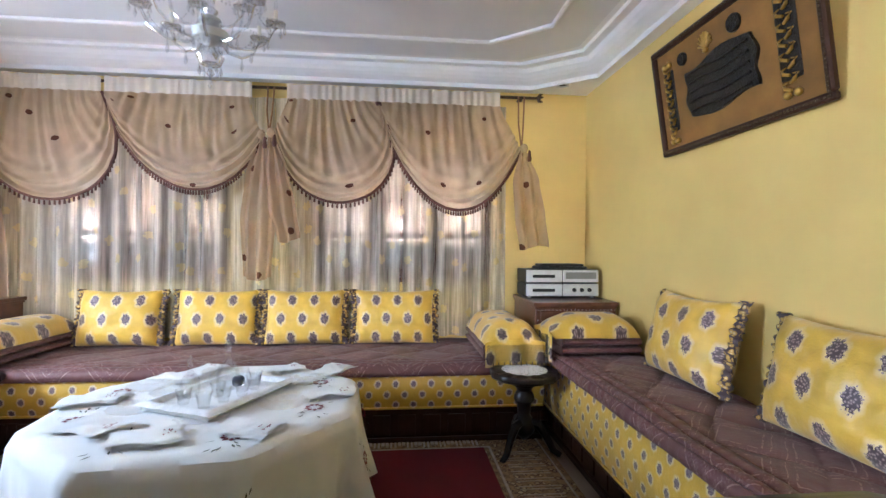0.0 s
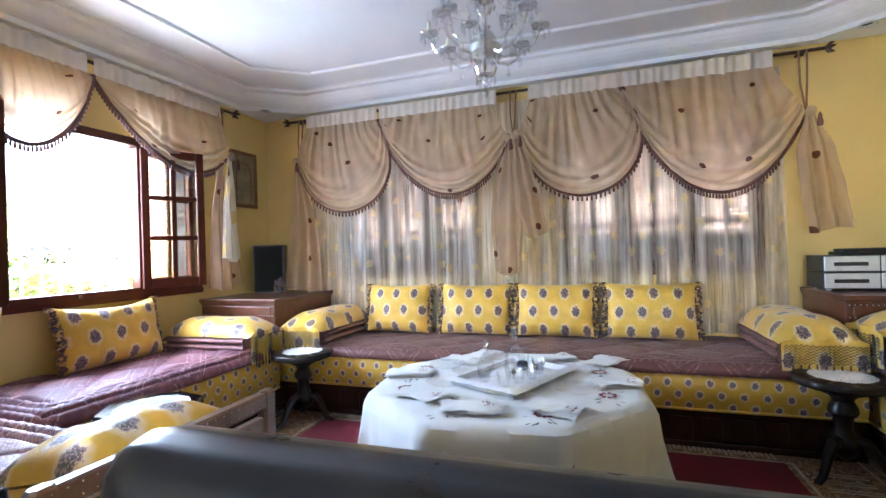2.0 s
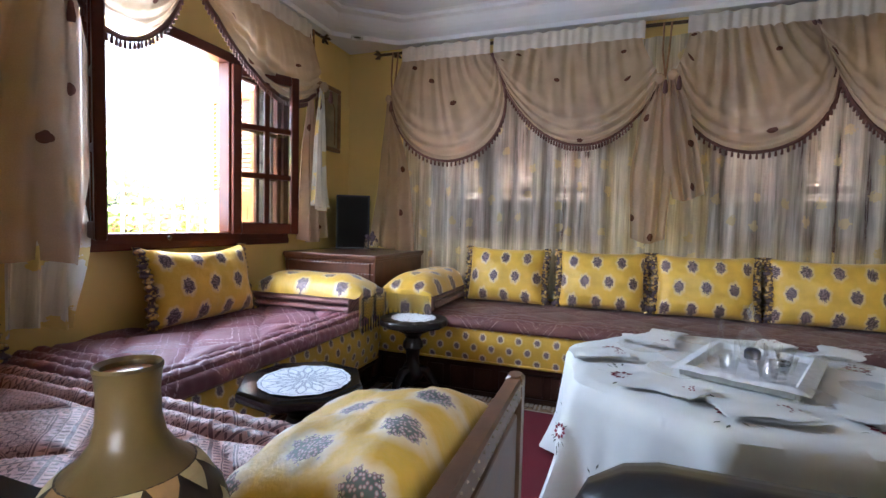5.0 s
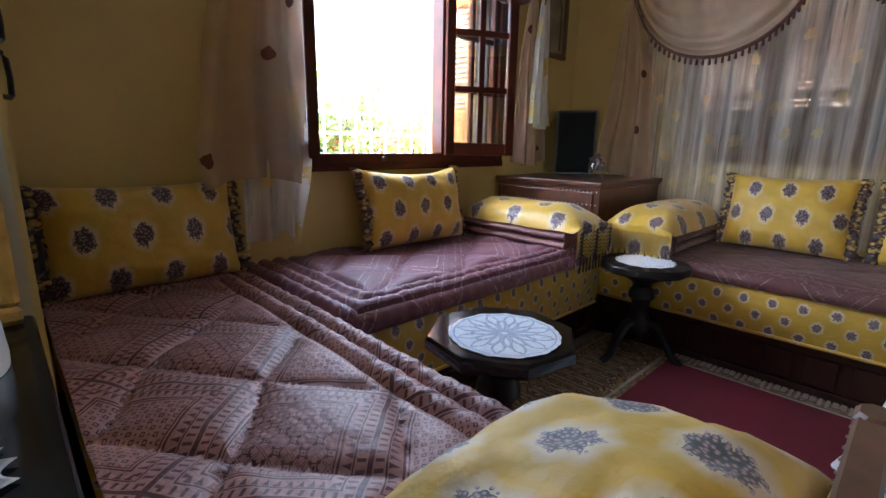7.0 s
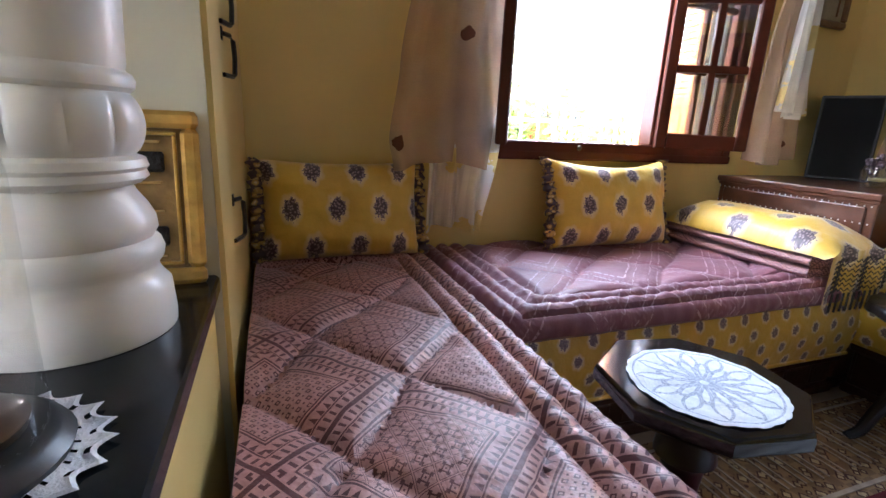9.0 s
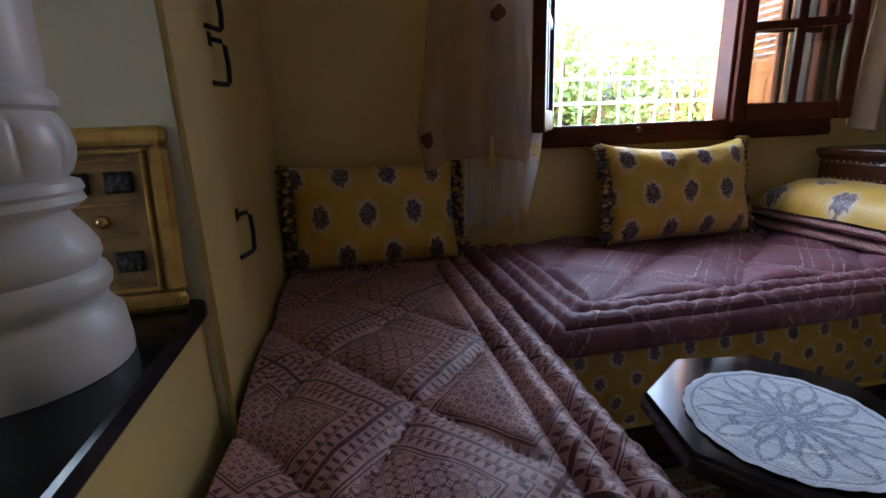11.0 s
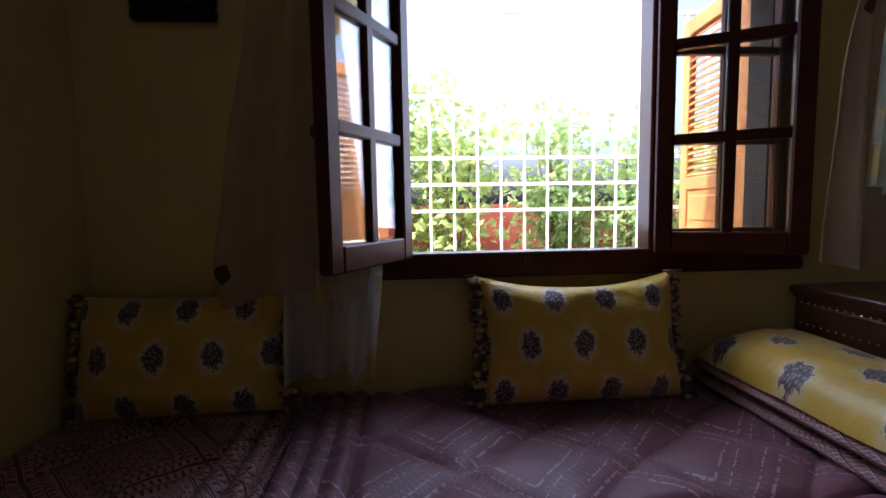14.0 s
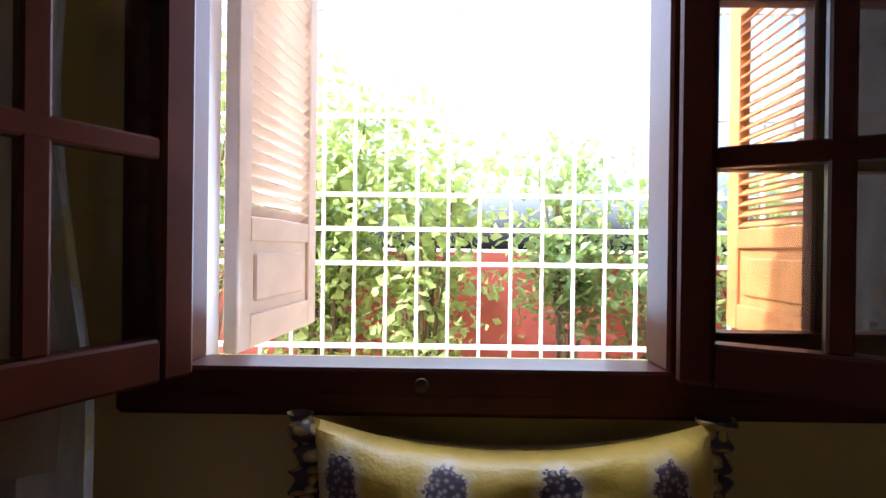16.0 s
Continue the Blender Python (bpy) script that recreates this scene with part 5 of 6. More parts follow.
for i in range(60):
    k.ball((0.02 + 1.07 * i / 59, -0.002, 0.018), 0.006, 6, 3).ball((0.02 + 1.07 * i / 59, -0.002, 0.602), 0.006, 6, 3)
for i in range(34):
    k.ball((0.018, -0.002, 0.02 + 0.58 * i / 33), 0.006, 6, 3).ball((1.092, -0.002, 0.02 + 0.58 * i / 33), 0.006, 6, 3)
k.make("beading", bronze, e, kind="stuff")

paper = simple("faded_print", (0.30, 0.24, 0.14), 0.7, scale=9, vary=0.35, fine=50, bump=0)
brown_frame = simple("brown_gilt_frame", (0.20, 0.10, 0.04), 0.4, metal=0.3, scale=20, vary=0.3, fine=90, bump=0.3)
e = picture(pose(XW + 0.035, 4.63, 1.72, 0, 0, 90), 0.35, 0.54, 0.035, 0.03, "faded arched print in a brown gilt frame on the yellow wall", brown_frame, paper)
k = Mesh().tube([(0.08, 0.016, 0.06), (0.08, 0.016, 0.34)] + [(0.175 - 0.095 * math.cos(a), 0.016, 0.34 + 0.09 * math.sin(a)) for a in [math.pi * i / 10 for i in range(1, 10)]] + [(0.27, 0.016, 0.34), (0.27, 0.016, 0.06)], 0.006, 6)
k.make("arch", brown_frame, e)
e = picture(pose(XW + 0.035, 1.99, 1.80, 0, 0, 90), 0.265, 0.47, 0.04, 0.03, "dark framed picture on the yellow wall near the corner", black_wood, dark_relief)
Mesh().box(0.07, 0.195, 0.012, 0.018, 0.10, 0.37, b=0.004).make("plate", bronze, e, smooth=False)

old_leaf = simple("tarnished_gold_leaf", (0.26, 0.155, 0.045), 0.5, metal=0.3, scale=22, vary=0.45, fine=80, bump=0.6)
e = picture(pose(-2.606, 1.54, 0.784, 0, 0, 90) @ pose(0, 0, 0, -8, 0, 0), 0.222, 0.305, 0.030, 0.022,
            "small embossed gilt frame leaning on the wall above the ledge", gold, old_leaf, "leaning_picture")
k = Mesh()
for a, b, c, d in ((0.036, 0.186, 0.036, 0.042), (0.036, 0.186, 0.263, 0.269), (0.036, 0.042, 0.042, 0.263), (0.180, 0.186, 0.042, 0.263)):
    k.box(a, b, 0.004, 0.016, c, d, b=0.002)
k.make("inner_fillet", gold, e, smooth=False)
k = Mesh()
for x, z, w, h in ((0.055, 0.20, 0.045, 0.035), (0.12, 0.20, 0.045, 0.035), (0.055, 0.07, 0.045, 0.035), (0.12, 0.07, 0.045, 0.035)):
    k.box(x, x + w, 0.006, 0.016, z, z + h, b=0.008)
k.make("dark_enamel", dark_relief, e, smooth=False, kind="stuff")
k = Mesh().ball((0.11, 0.012, 0.155), 0.012)
for z in (0.05, 0.13, 0.18, 0.25):
    k.box(0.06, 0.16, 0.010, 0.015, z, z + 0.004)
k.make("emboss", brass, e, kind="stuff")

# ---- iron wall hooks ----
for z0, z1 in ((1.465, 1.38), (1.36, 1.28), (1.255, 1.17), (0.882, 0.79)):
    e = thing("wall_hook", "black wrought iron hook on the yellow wall above the banquette", "hook", Matrix.Translation((-2.915, YA - 0.002, 0)), "iron hooks")
    Mesh().tube([(-0.012, 0.003, z0 + 0.004), (-0.040, 0.016, z0 + 0.004), (-0.046, 0.022, z0 - 0.006), (-0.046, 0.024, (z0 + z1) / 2), (-0.044, 0.022, z1 + 0.006), (-0.036, 0.018, z1), (0.014, 0.003, z1)], 0.0055, 6).make("rod", black_iron, e)
    Mesh().box(-0.022, -0.002, -0.001, 0.004, z0 - 0.01, z0 + 0.018, b=0.002).make("plate", black_iron, e, smooth=False)

# ---- white column on the ledge ----
e = thing("column", "white glossy turned column with fluted bulbs, standing on the marble ledge", "column", Matrix.Translation((-2.438, 1.618, 0)) @ Matrix.Diagonal((0.945, 0.945, 1, 1)))
prof = [(0.129, 0.784), (0.130, 0.80), (0.127, 0.845), (0.116, 0.858), (0.112, 0.868), (0.113, 0.876), (0.120, 0.884), (0.122, 0.896), (0.118, 0.908),
        (0.110, 0.914), (0.116, 0.925), (0.115, 0.94), (0.106, 0.958), (0.094, 0.975), (0.089, 0.985), (0.102, 0.988), (0.112, 0.996), (0.109, 1.005), (0.113, 1.010), (0.110, 1.020), (0.098, 1.025)]
Mesh().lathe(prof, 40).make("base", column_paint, e)


def bulb(u, v):
    a = u * 2 * math.pi
    z = 1.025 + 0.078 * v
    r = 0.098 + 0.016 * math.sin(math.pi * v) ** 0.7
    r *= 1 - 0.06 * (1 - abs(math.sin(a * 6))) ** 3 * math.sin(math.pi * v)
    return Vector((r * math.cos(a), r * math.sin(a), z))


Mesh().grid(bulb, 144, 12, close_u=True).make("fluted_bulb", column_paint, e)
Mesh().lathe([(0.098, 1.102), (0.106, 1.108), (0.108, 1.118), (0.104, 1.126), (0.097, 1.130), (0.099, 1.14), (0.104, 1.25), (0.105, 1.45), (0.102, 1.66), (0.098, 1.695)], 40).make("shaft", column_paint, e)
Mesh().lathe([(0.098, 1.695), (0.108, 1.705), (0.110, 1.72), (0.102, 1.73), (0.112, 1.742), (0.114, 1.755), (0.102, 1.77), (0.098, 1.80), (0.104, 1.85), (0.118, 1.885), (0.125, 1.90), (0.125, 1.915), (0.108, 1.925),
              (0.104, 1.95), (0.115, 2.0), (0.10, 2.03), (0.098, 2.2), (0.12, 2.4), (0.15, 2.47), (0.15, 2.549)], 40).make("capital", column_paint, e)

# ---- things on the ledge ----
doily(-2.14, 1.615, 0.784, 0.11, "white crocheted doily under the glass dome clock", petals=22, spike=0.13)
e = thing("dome_clock", "brass clock under a clear glass dome on a black base", "clock", Matrix.Translation((-2.14, 1.615, 0.789)))
Mesh().lathe([(0.001, 0), (0.090, 0.0), (0.093, 0.008), (0.086, 0.018), (0.078, 0.024), (0.001, 0.026)], 36).make("base", black_plastic, e)
Mesh().lathe([(0.077, 0.024), (0.077, 0.235), (0.074, 0.265), (0.061, 0.297), (0.040, 0.318), (0.019, 0.326), (0.0005, 0.328)], 36).make("dome", clear_glass, e)
Mesh().lathe([(0.001, 0.026), (0.062, 0.026), (0.064, 0.034), (0.05, 0.04), (0.001, 0.04)], 28).make("brass_foot", bronze, e)
for s in (-1, 1):
    Mesh().lathe([(0.006, 0.04), (0.004, 0.06), (0.008, 0.09), (0.004, 0.12), (0.007, 0.155)], 10, Matrix.Translation((s * 0.03, 0.015, 0))).make("pillar", bronze, e)
Mesh().box(-0.038, 0.038, 0.0, 0.03, 0.16, 0.225, b=0.006).make("movement", bronze, e, smooth=False)
f = pose(0.0, -0.012, 0.195, 90)
Mesh().lathe([(0.036, -0.004), (0.046, -0.004), (0.048, 0.004), (0.044, 0.010), (0.036, 0.006)], 32, f).make("dial_ring", gold, e)
Mesh().lathe([(0.001, 0.002), (0.036, 0.002)], 24, f).make("dial", bronze, e)
k = Mesh().box(-0.0015, 0.0015, -0.017, -0.015, 0.195, 0.22).box(0, 0.018, -0.017, -0.015, 0.1935, 0.1965)
k.make("clock_hand", black_iron, e, smooth=False)
Mesh().tube([(0, 0.0, 0.15), (0, 0.0, 0.075)], 0.0015, 5).make("suspension", brass, e)
for i in range(4):
    a = i * math.pi / 2 + 0.4
    Mesh().ball((0.026 * math.cos(a), 0.026 * math.sin(a), 0.065), 0.0125, 10, 6).tube([(0, 0, 0.075), (0.026 * math.cos(a), 0.026 * math.sin(a), 0.068)], 0.002, 5).make("pendulum_ball", brass, e)
e.rotation_euler = (0, 0, radians(6))

e = thing("plate", "shallow white glazed plate under the vase", "plate", Matrix.Translation((-1.825, 1.66, 0.784)))
Mesh().lathe([(0.001, 0.004), (0.09, 0.004), (0.105, 0.008), (0.15, 0.020), (0.152, 0.024), (0.148, 0.024), (0.10, 0.013), (0.09, 0.009), (0.001, 0.009)], 48).make("dish", porcelain, e)
doily(-1.81, 1.665, 0.7945, 0.095, "white lace doily on the plate", petals=18)
VX, VY = -1.745, 1.675
e = thing("vase", "olive ceramic vase with a narrow neck and inlaid triangles", "vase", yaw(VX, VY, 0.794, 20))
vase_mat = simple("olive_ceramic", (0.165, 0.108, 0.036), 0.35, scale=12, vary=0.3, fine=90, bump=0.2)
vase_dark = simple("dark_wood_inlay", (0.035, 0.020, 0.013), 0.4, scale=20, vary=0.4, fine=90, bump=0.2)
vase_pale = simple("bone_inlay", (0.60, 0.50, 0.30), 0.4, scale=30, vary=0.25, fine=90, bump=0.1)
VP = [(0.001, 0.0), (0.032, 0.0), (0.037, 0.006), (0.055, 0.025), (0.069, 0.045), (0.075, 0.066), (0.075, 0.074), (0.070, 0.098), (0.055, 0.122), (0.036, 0.138), (0.027, 0.152), (0.0235, 0.168), (0.0225, 0.190), (0.024, 0.206), (0.0255, 0.211), (0.024, 0.214), (0.020, 0.211), (0.018, 0.16)]
Mesh().lathe(VP, 40).make("body", vase_mat, e)


Mesh().lathe([(0.001, 0.208), (0.020, 0.207)], 24).make("inner_rim", simple("pinkish_terracotta", (0.52, 0.24, 0.13), 0.25, scale=40, vary=0.25), e)


def vr(z):
    for (ra, za), (rb, zb) in zip(VP[1:], VP[2:]):
        if za <= z <= zb:
            return ra + (rb - ra) * (z - za) / max(zb - za, 1e-6)
    return 0.03


def band(z0, z1, n, mat, name, up, off=0.0, lift=0.0018, only=0):
    for i in range(only, n, 3):
        a0, a1 = (i + off) / n * 2 * math.pi, (i + 0.94 + off) / n * 2 * math.pi
        am = (a0 + a1) / 2
        zz = (z0, z1) if up else (z1, z0)
        rows = []
        for j in range(5):
            f = j / 4
            z = zz[0] + (zz[1] - zz[0]) * f
            r = vr(z) + lift
            la, ra_ = a0 + (am - a0) * f, a1 + (am - a1) * f
            rows.append([(r * math.cos(la), r * math.sin(la), z), (r * math.cos(am), r * math.sin(am), z), (r * math.cos(ra_), r * math.sin(ra_), z)])
        vs = [p for row in rows for p in row]
        fs = []
        for j in range(4):
            fs += [(3 * j, 3 * j + 1, 3 * j + 4, 3 * j + 3), (3 * j + 1, 3 * j + 2, 3 * j + 5, 3 * j + 4)]
        Mesh().add(vs, fs).make(name, mat, e, smooth=False)


def vase_belt(z0, z1, name, mat, lift):
    k = Mesh().lathe([(vr(z0 + (z1 - z0) * i / 8) + lift * (0 < i < 8), z0 + (z1 - z0) * i / 8) for i in range(9)], 44)
    k.make(name, mat, e)


vase_tan = simple("tan_inlay", (0.50, 0.29, 0.11), 0.4, scale=30, vary=0.25, fine=90, bump=0.1)
vase_belt(0.078, 0.128, "dark_belt", vase_dark, 0.0008)
vase_belt(0.012, 0.062, "lower_dark_belt", vase_dark, 0.0008)
for z0, z1, up, off, sets in ((0.079, 0.103, True, 0.0, 3), (0.109, 0.128, False, 0.5, 3), (0.040, 0.062, False, 0.0, 3), (0.013, 0.032, True, 0.5, 3)):
    for j in range(sets):
        band(z0, z1, 12, (vase_pale, vase_tan, vase_pale)[j], "pale_triangle", up, off, only=j)

# ---- cabinets ----
def cabinet(x0, x1, y0, y1, h, label, face):
    e = thing("corner_cabinet", label, "cabinet", Matrix.Translation((x0, y0, 0)))
    w, d = x1 - x0, y1 - y0
    Mesh().box(0.015, w - 0.015, 0.015, d, 0.03, h - 0.03, b=0.005).make("body", cabinet_wood, e, smooth=False)
    Mesh().box(0, w, 0, d, h - 0.03, h, b=0.006).box(0.008, w - 0.008, 0.008, d, h - 0.045, h - 0.03, b=0.004).make("top", cabinet_wood, e, smooth=False)
    Mesh().box(0.0, w, 0.0, d, 0.0, 0.05, b=0.006).make("plinth", dark_wood, e, smooth=False)
    k = Mesh()
    if face == "s":
        k.box(0.05, w - 0.05, 0.004, 0.016, h - 0.20, h - 0.06, b=0.005)
        k.make("drawer", cabinet_wood, e, smooth=False)
        k = Mesh().box(0.05, w / 2 - 0.005, 0.004, 0.016, 0.08, h - 0.22, b=0.005)
        k.make("door", cabinet_wood, e, smooth=False)
        k = Mesh().box(w / 2 + 0.005, w - 0.05, 0.004, 0.016, 0.08, h - 0.22, b=0.005)
        k.make("door", cabinet_wood, e, smooth=False)
    k = Mesh()
    n = int(w / 0.028)
    for i in range(n):
        for z in (h - 0.055, h - 0.205, h - 0.13):
            k.ball((0.03 + (w - 0.06) * i / (n - 1), 0.003 if z > h - 0.1 or True else 0, z), 0.0035, 5, 3)
    k.make("inlay_dot", porcelain, e, kind="stuff")
    return e


cabinet(0.945, 1.585, 4.50, 5.13, 0.903, "dark carved corner cabinet with inlaid dots, carrying the hi-fi set", "s")
cabinet(-3.655, -2.875, 4.235, 5.12, 0.893, "reddish wooden corner cabinet with pale inlaid dots, carrying the loudspeaker", "s")

# hi-fi
e = thing("hifi_set", "silver stacked hi-fi set on the dark corner cabinet", "stereo", Matrix.Translation((0.965, 4.79, 0.904)))
for i, z in enumerate((0.012, 0.122)):
    Mesh().box(0, 0.595, 0.012, 0.27, z, z + 0.104, b=0.004).make("case", black_plastic, e, smooth=False)
    for j in range(2):
        x0 = 0.004 + j * 0.297
        p = Mesh().box(x0, x0 + 0.290, 0.0, 0.014, z + 0.004, z + 0.10, b=0.004).make("front_panel", silver_plastic, e, smooth=False)
        if j == 0:
            Mesh().box(x0 + 0.05, x0 + 0.23, -0.003, 0.002, z + 0.038, z + 0.062, b=0.002).make("slot", black_plastic, p, smooth=False)
            k = Mesh()
            for q in range(6):
                k.box(x0 + 0.05 + q * 0.031, x0 + 0.072 + q * 0.031, -0.004, 0.0, z + 0.015, z + 0.024, b=0.002)
            k.make("button", silver_plastic, p, smooth=False, kind="stuff")
        elif i == 0:
            for q in range(3):
                Mesh().lathe([(0.001, 0.014), (0.014, 0.014), (0.017, 0.0)], 16, pose(x0 + 0.09 + q * 0.062, -0.0, z + 0.052, 90)).make("knob", black_plastic, p)
        else:
            Mesh().box(x0 + 0.02, x0 + 0.27, -0.002, 0.002, z + 0.03, z + 0.082, b=0.002).make("display", simple("grey_display", (0.28, 0.28, 0.26), 0.2, vary=0.1, bump=0), p, smooth=False)
for x in (0.04, 0.55):
    for y in (0.04, 0.23):
        Mesh().lathe([(0.015, 0), (0.015, 0.012)], 10, Matrix.Translation((x, y, 0))).make("foot", silver_plastic, e)
e = thing("black_tray", "flat black tray with a raised rim on the hi-fi set", "tray", Matrix.Translation((1.08, 4.83, 1.1305)))
Mesh().box(0, 0.40, 0, 0.20, 0, 0.022, b=0.008).box(0.02, 0.38, 0.02, 0.18, 0.022, 0.042, b=0.008).make("body", black_plastic, e, smooth=False)
# loudspeaker and glass pot
e = thing("loudspeaker", "tall black loudspeaker standing on the reddish cabinet", "loudspeaker", pose(-3.56, 4.80, 0.894, 0, 0, 30))
Mesh().box(0, 0.28, 0, 0.20, 0, 0.455, b=0.006).make("case", black_plastic, e, smooth=False)
Mesh().box(0.012, 0.268, -0.008, 0.0, 0.012, 0.443, b=0.006).make("grille", simple("black_speaker_cloth", (0.008, 0.008, 0.008), 0.95, fine=500, bump=0.5), e, smooth=False)
e = thing("glass_pot", "small clear glass pot with dark dried flowers, on the reddish cabinet", "pot", Matrix.Translation((-3.12, 4.62, 0.894)))
Mesh().lathe([(0.001, 0), (0.045, 0), (0.055, 0.03), (0.058, 0.07), (0.05, 0.10), (0.047, 0.10), (0.05, 0.03), (0.001, 0.01)], 24).make("bowl", clear_glass, e)
k = Mesh()
rng = random.Random(3)
for i in range(40):
    a, r = rng.uniform(0, 6.28), rng.uniform(0, 0.045)
    k.ball((r * math.cos(a), r * math.sin(a), rng.uniform(0.06, 0.15)), rng.uniform(0.008, 0.014), 6, 4)
k.make("dried_flowers", simple("dried_flowers", (0.10, 0.06, 0.07), 0.8, scale=60, vary=0.6), e, kind="stuff")

# ---- on the table ----
def napkin(x, y, rot, s=0.17, seed=0):
    e = thing("napkin", "folded white cloth napkin with embroidered corner, lying on the tablecloth", "napkin", yaw(x, y, TZ + 0.004, rot), "napkins round the table")
    for l in range(3):
        k = Mesh()
        w, d = s * (1 - 0.05 * l), s * 0.62 * (1 - 0.06 * l)

        def fn(u, v, l=l, w=w, d=d):
            z = 0.003 + l * 0.0035 + 0.010 * abs(noise.noise(Vector((u * 3.5, v * 3.5, seed + l * 0.2)))) + 0.003 * math.sin(u * 5 + seed) * v
            a = (u - 0.5) * 2
            b = (v - 0.5) * 2
            return Vector((a * w / 2 * (1 + 0.05 * math.sin(b * 3 + seed)), b * d / 2 + 0.03 * a * math.sin(seed + l) + 0.012 * math.sin(a * 4 + seed), z + 0.004))
        k.grid(fn, 12, 8, scale=(w, d))
        k.grid(lambda u, v, fn=fn: fn(1 - u, v) - Vector((0, 0, 0.002)), 12, 8, scale=(w, d))
        k.make("layer", white_cloth, e)
    k = Mesh()
    rng = random.Random(seed)
    for i in range(8):
        cx, cy = s * 0.3 + rng.uniform(-0.02, 0.02), rng.uniform(-0.03, 0.03)
        k.add([(cx - 0.004, cy, 0.022), (cx, cy + 0.008, 0.023), (cx + 0.004, cy, 0.022), (cx, cy - 0.008, 0.023)], [(0, 3, 2, 1)])
    k.make("embroidery", red_thread, e, smooth=False, kind="stuff")


for i, (x, y, r) in enumerate(((-1.39, 3.45, 10), (-1.18, 3.12, -25), (-0.93, 2.99, 20), (-0.60, 3.06, -20), (-0.36, 3.48, 5), (-0.69, 3.93, 35), (-1.19, 3.78, -10), (-0.40, 3.90, 60), (-1.10, 3.93, 70))):
    napkin(x, y, r, 0.25, i * 1.7 + 0.4)

TRAY = yaw(-0.84, 3.48, TZ + 0.006, 66)
tray_mat = simple("silver_tray", (0.62, 0.62, 0.60), 0.4, metal=0.6, scale=14, vary=0.2, fine=100, bump=0.1)
e = thing("tray", "rectangular metal tray in the middle of the white tablecloth", "tray", TRAY)
k = Mesh().box(-0.26, 0.26, -0.17, 0.17, 0, 0.008, b=0.003)
for a, b, c, d in ((-0.27, 0.27, -0.18, -0.168), (-0.27, 0.27, 0.168, 0.18), (-0.27, -0.258, -0.168, 0.168), (0.258, 0.27, -0.168, 0.168)):
    k.box(a, b, c, d, 0.0, 0.030, b=0.003)
k.make("body", tray_mat, e, smooth=False)
e = thing("tray_cloth", "white lace cloth hanging over the rim of the tray", "cloth", TRAY)
k = Mesh().grid(lambda u, v: Vector(((u - 0.5) * 0.58, (v - 0.5) * 0.42, 0.034 - 0.035 * max(0, max(abs(u - 0.5) * 0.58 - 0.265, abs(v - 0.5) * 0.42 - 0.175)) * 20 * 0.5 - 0.022 * (max(abs(u - 0.5) * 0.58, abs(v - 0.5) * 0.42 + 0.08) < 0.245) + 0.003 * noise.noise(Vector((u * 9, v * 9, 0))))), 40, 30, scale=(0.58, 0.42))
k.make("lace", lace_white, e)


def decanter(x, y, h, r, label):
    e = thing("decanter", label, "decanter", TRAY @ Matrix.Translation((x, y, 0.016)))
    Mesh().lathe([(0.001, 0.004), (r * 0.7, 0.0), (r, h * 0.12), (r * 1.02, h * 0.3), (r * 0.75, h * 0.48), (r * 0.3, h * 0.58), (r * 0.24, h * 0.72), (r * 0.36, h * 0.76)], 20).make("body", clear_glass, e)
    Mesh().lathe([(r * 0.2, h * 0.74), (r * 0.22, h * 0.78), (r * 0.34, h * 0.84), (r * 0.2, h * 0.93), (0.001, h)], 12).make("stopper", crystal, e)


decanter(0.05, 0.02, 0.24, 0.052, "clear cut glass decanter with a pointed stopper on the tray")
decanter(-0.10, 0.09, 0.19, 0.042, "small clear glass decanter on the tray")
for i, (x, y) in enumerate(((-0.19, -0.08), (-0.10, -0.10), (0.0, -0.11), (0.10, -0.09), (0.18, 0.05), (0.17, -0.04), (-0.18, 0.04), (-0.05, -0.02))):
    e = thing("glass_cup", "small clear glass cup with a faceted wall on the tray", "glass", TRAY @ Matrix.Translation((x, y, 0.016)), "glass cups on the tray")
    Mesh().lathe([(0.001, 0.006), (0.022, 0.0), (0.026, 0.02), (0.033, 0.055), (0.035, 0.062), (0.033, 0.062), (0.024, 0.02), (0.001, 0.01)], 14).make("bowl", clear_glass, e)
e = thing("dark_lid", "dark blue lid between the glasses on the tray", "lid", TRAY @ Matrix.Translation((0.12, 0.02, 0.018)))
Mesh().lathe([(0.028, 0), (0.03, 0.03), (0.02, 0.042), (0.001, 0.045)], 14).make("body", simple("dark_blue_enamel", (0.012, 0.014, 0.035), 0.3), e)
for i, (x, y) in enumerate(((-1.06, 3.50), (-1.12, 3.28), (-0.80, 3.16), (-0.52, 3.30), (-0.50, 3.65), (-0.98, 3.86), (-1.22, 3.60))):
    e = thing("glass_plate", "clear pressed glass plate, nearly colourless, on the tablecloth", "plate", Matrix.Translation((x, y, TZ + 0.004)), "glass plates on the table")
    Mesh().grid(lambda u, v: Vector(((0.02 + 0.085 * v) * (1 + 0.03 * v * math.cos(u * 2 * math.pi * 12)) * math.cos(u * 2 * math.pi), (0.02 + 0.085 * v) * (1 + 0.03 * v * math.cos(u * 2 * math.pi * 12)) * math.sin(u * 2 * math.pi), 0.006 + 0.022 * v * v)), 72, 6, close_u=True).lathe([(0.001, 0.006), (0.02, 0.006)], 24).make("dish", clear_glass, e)

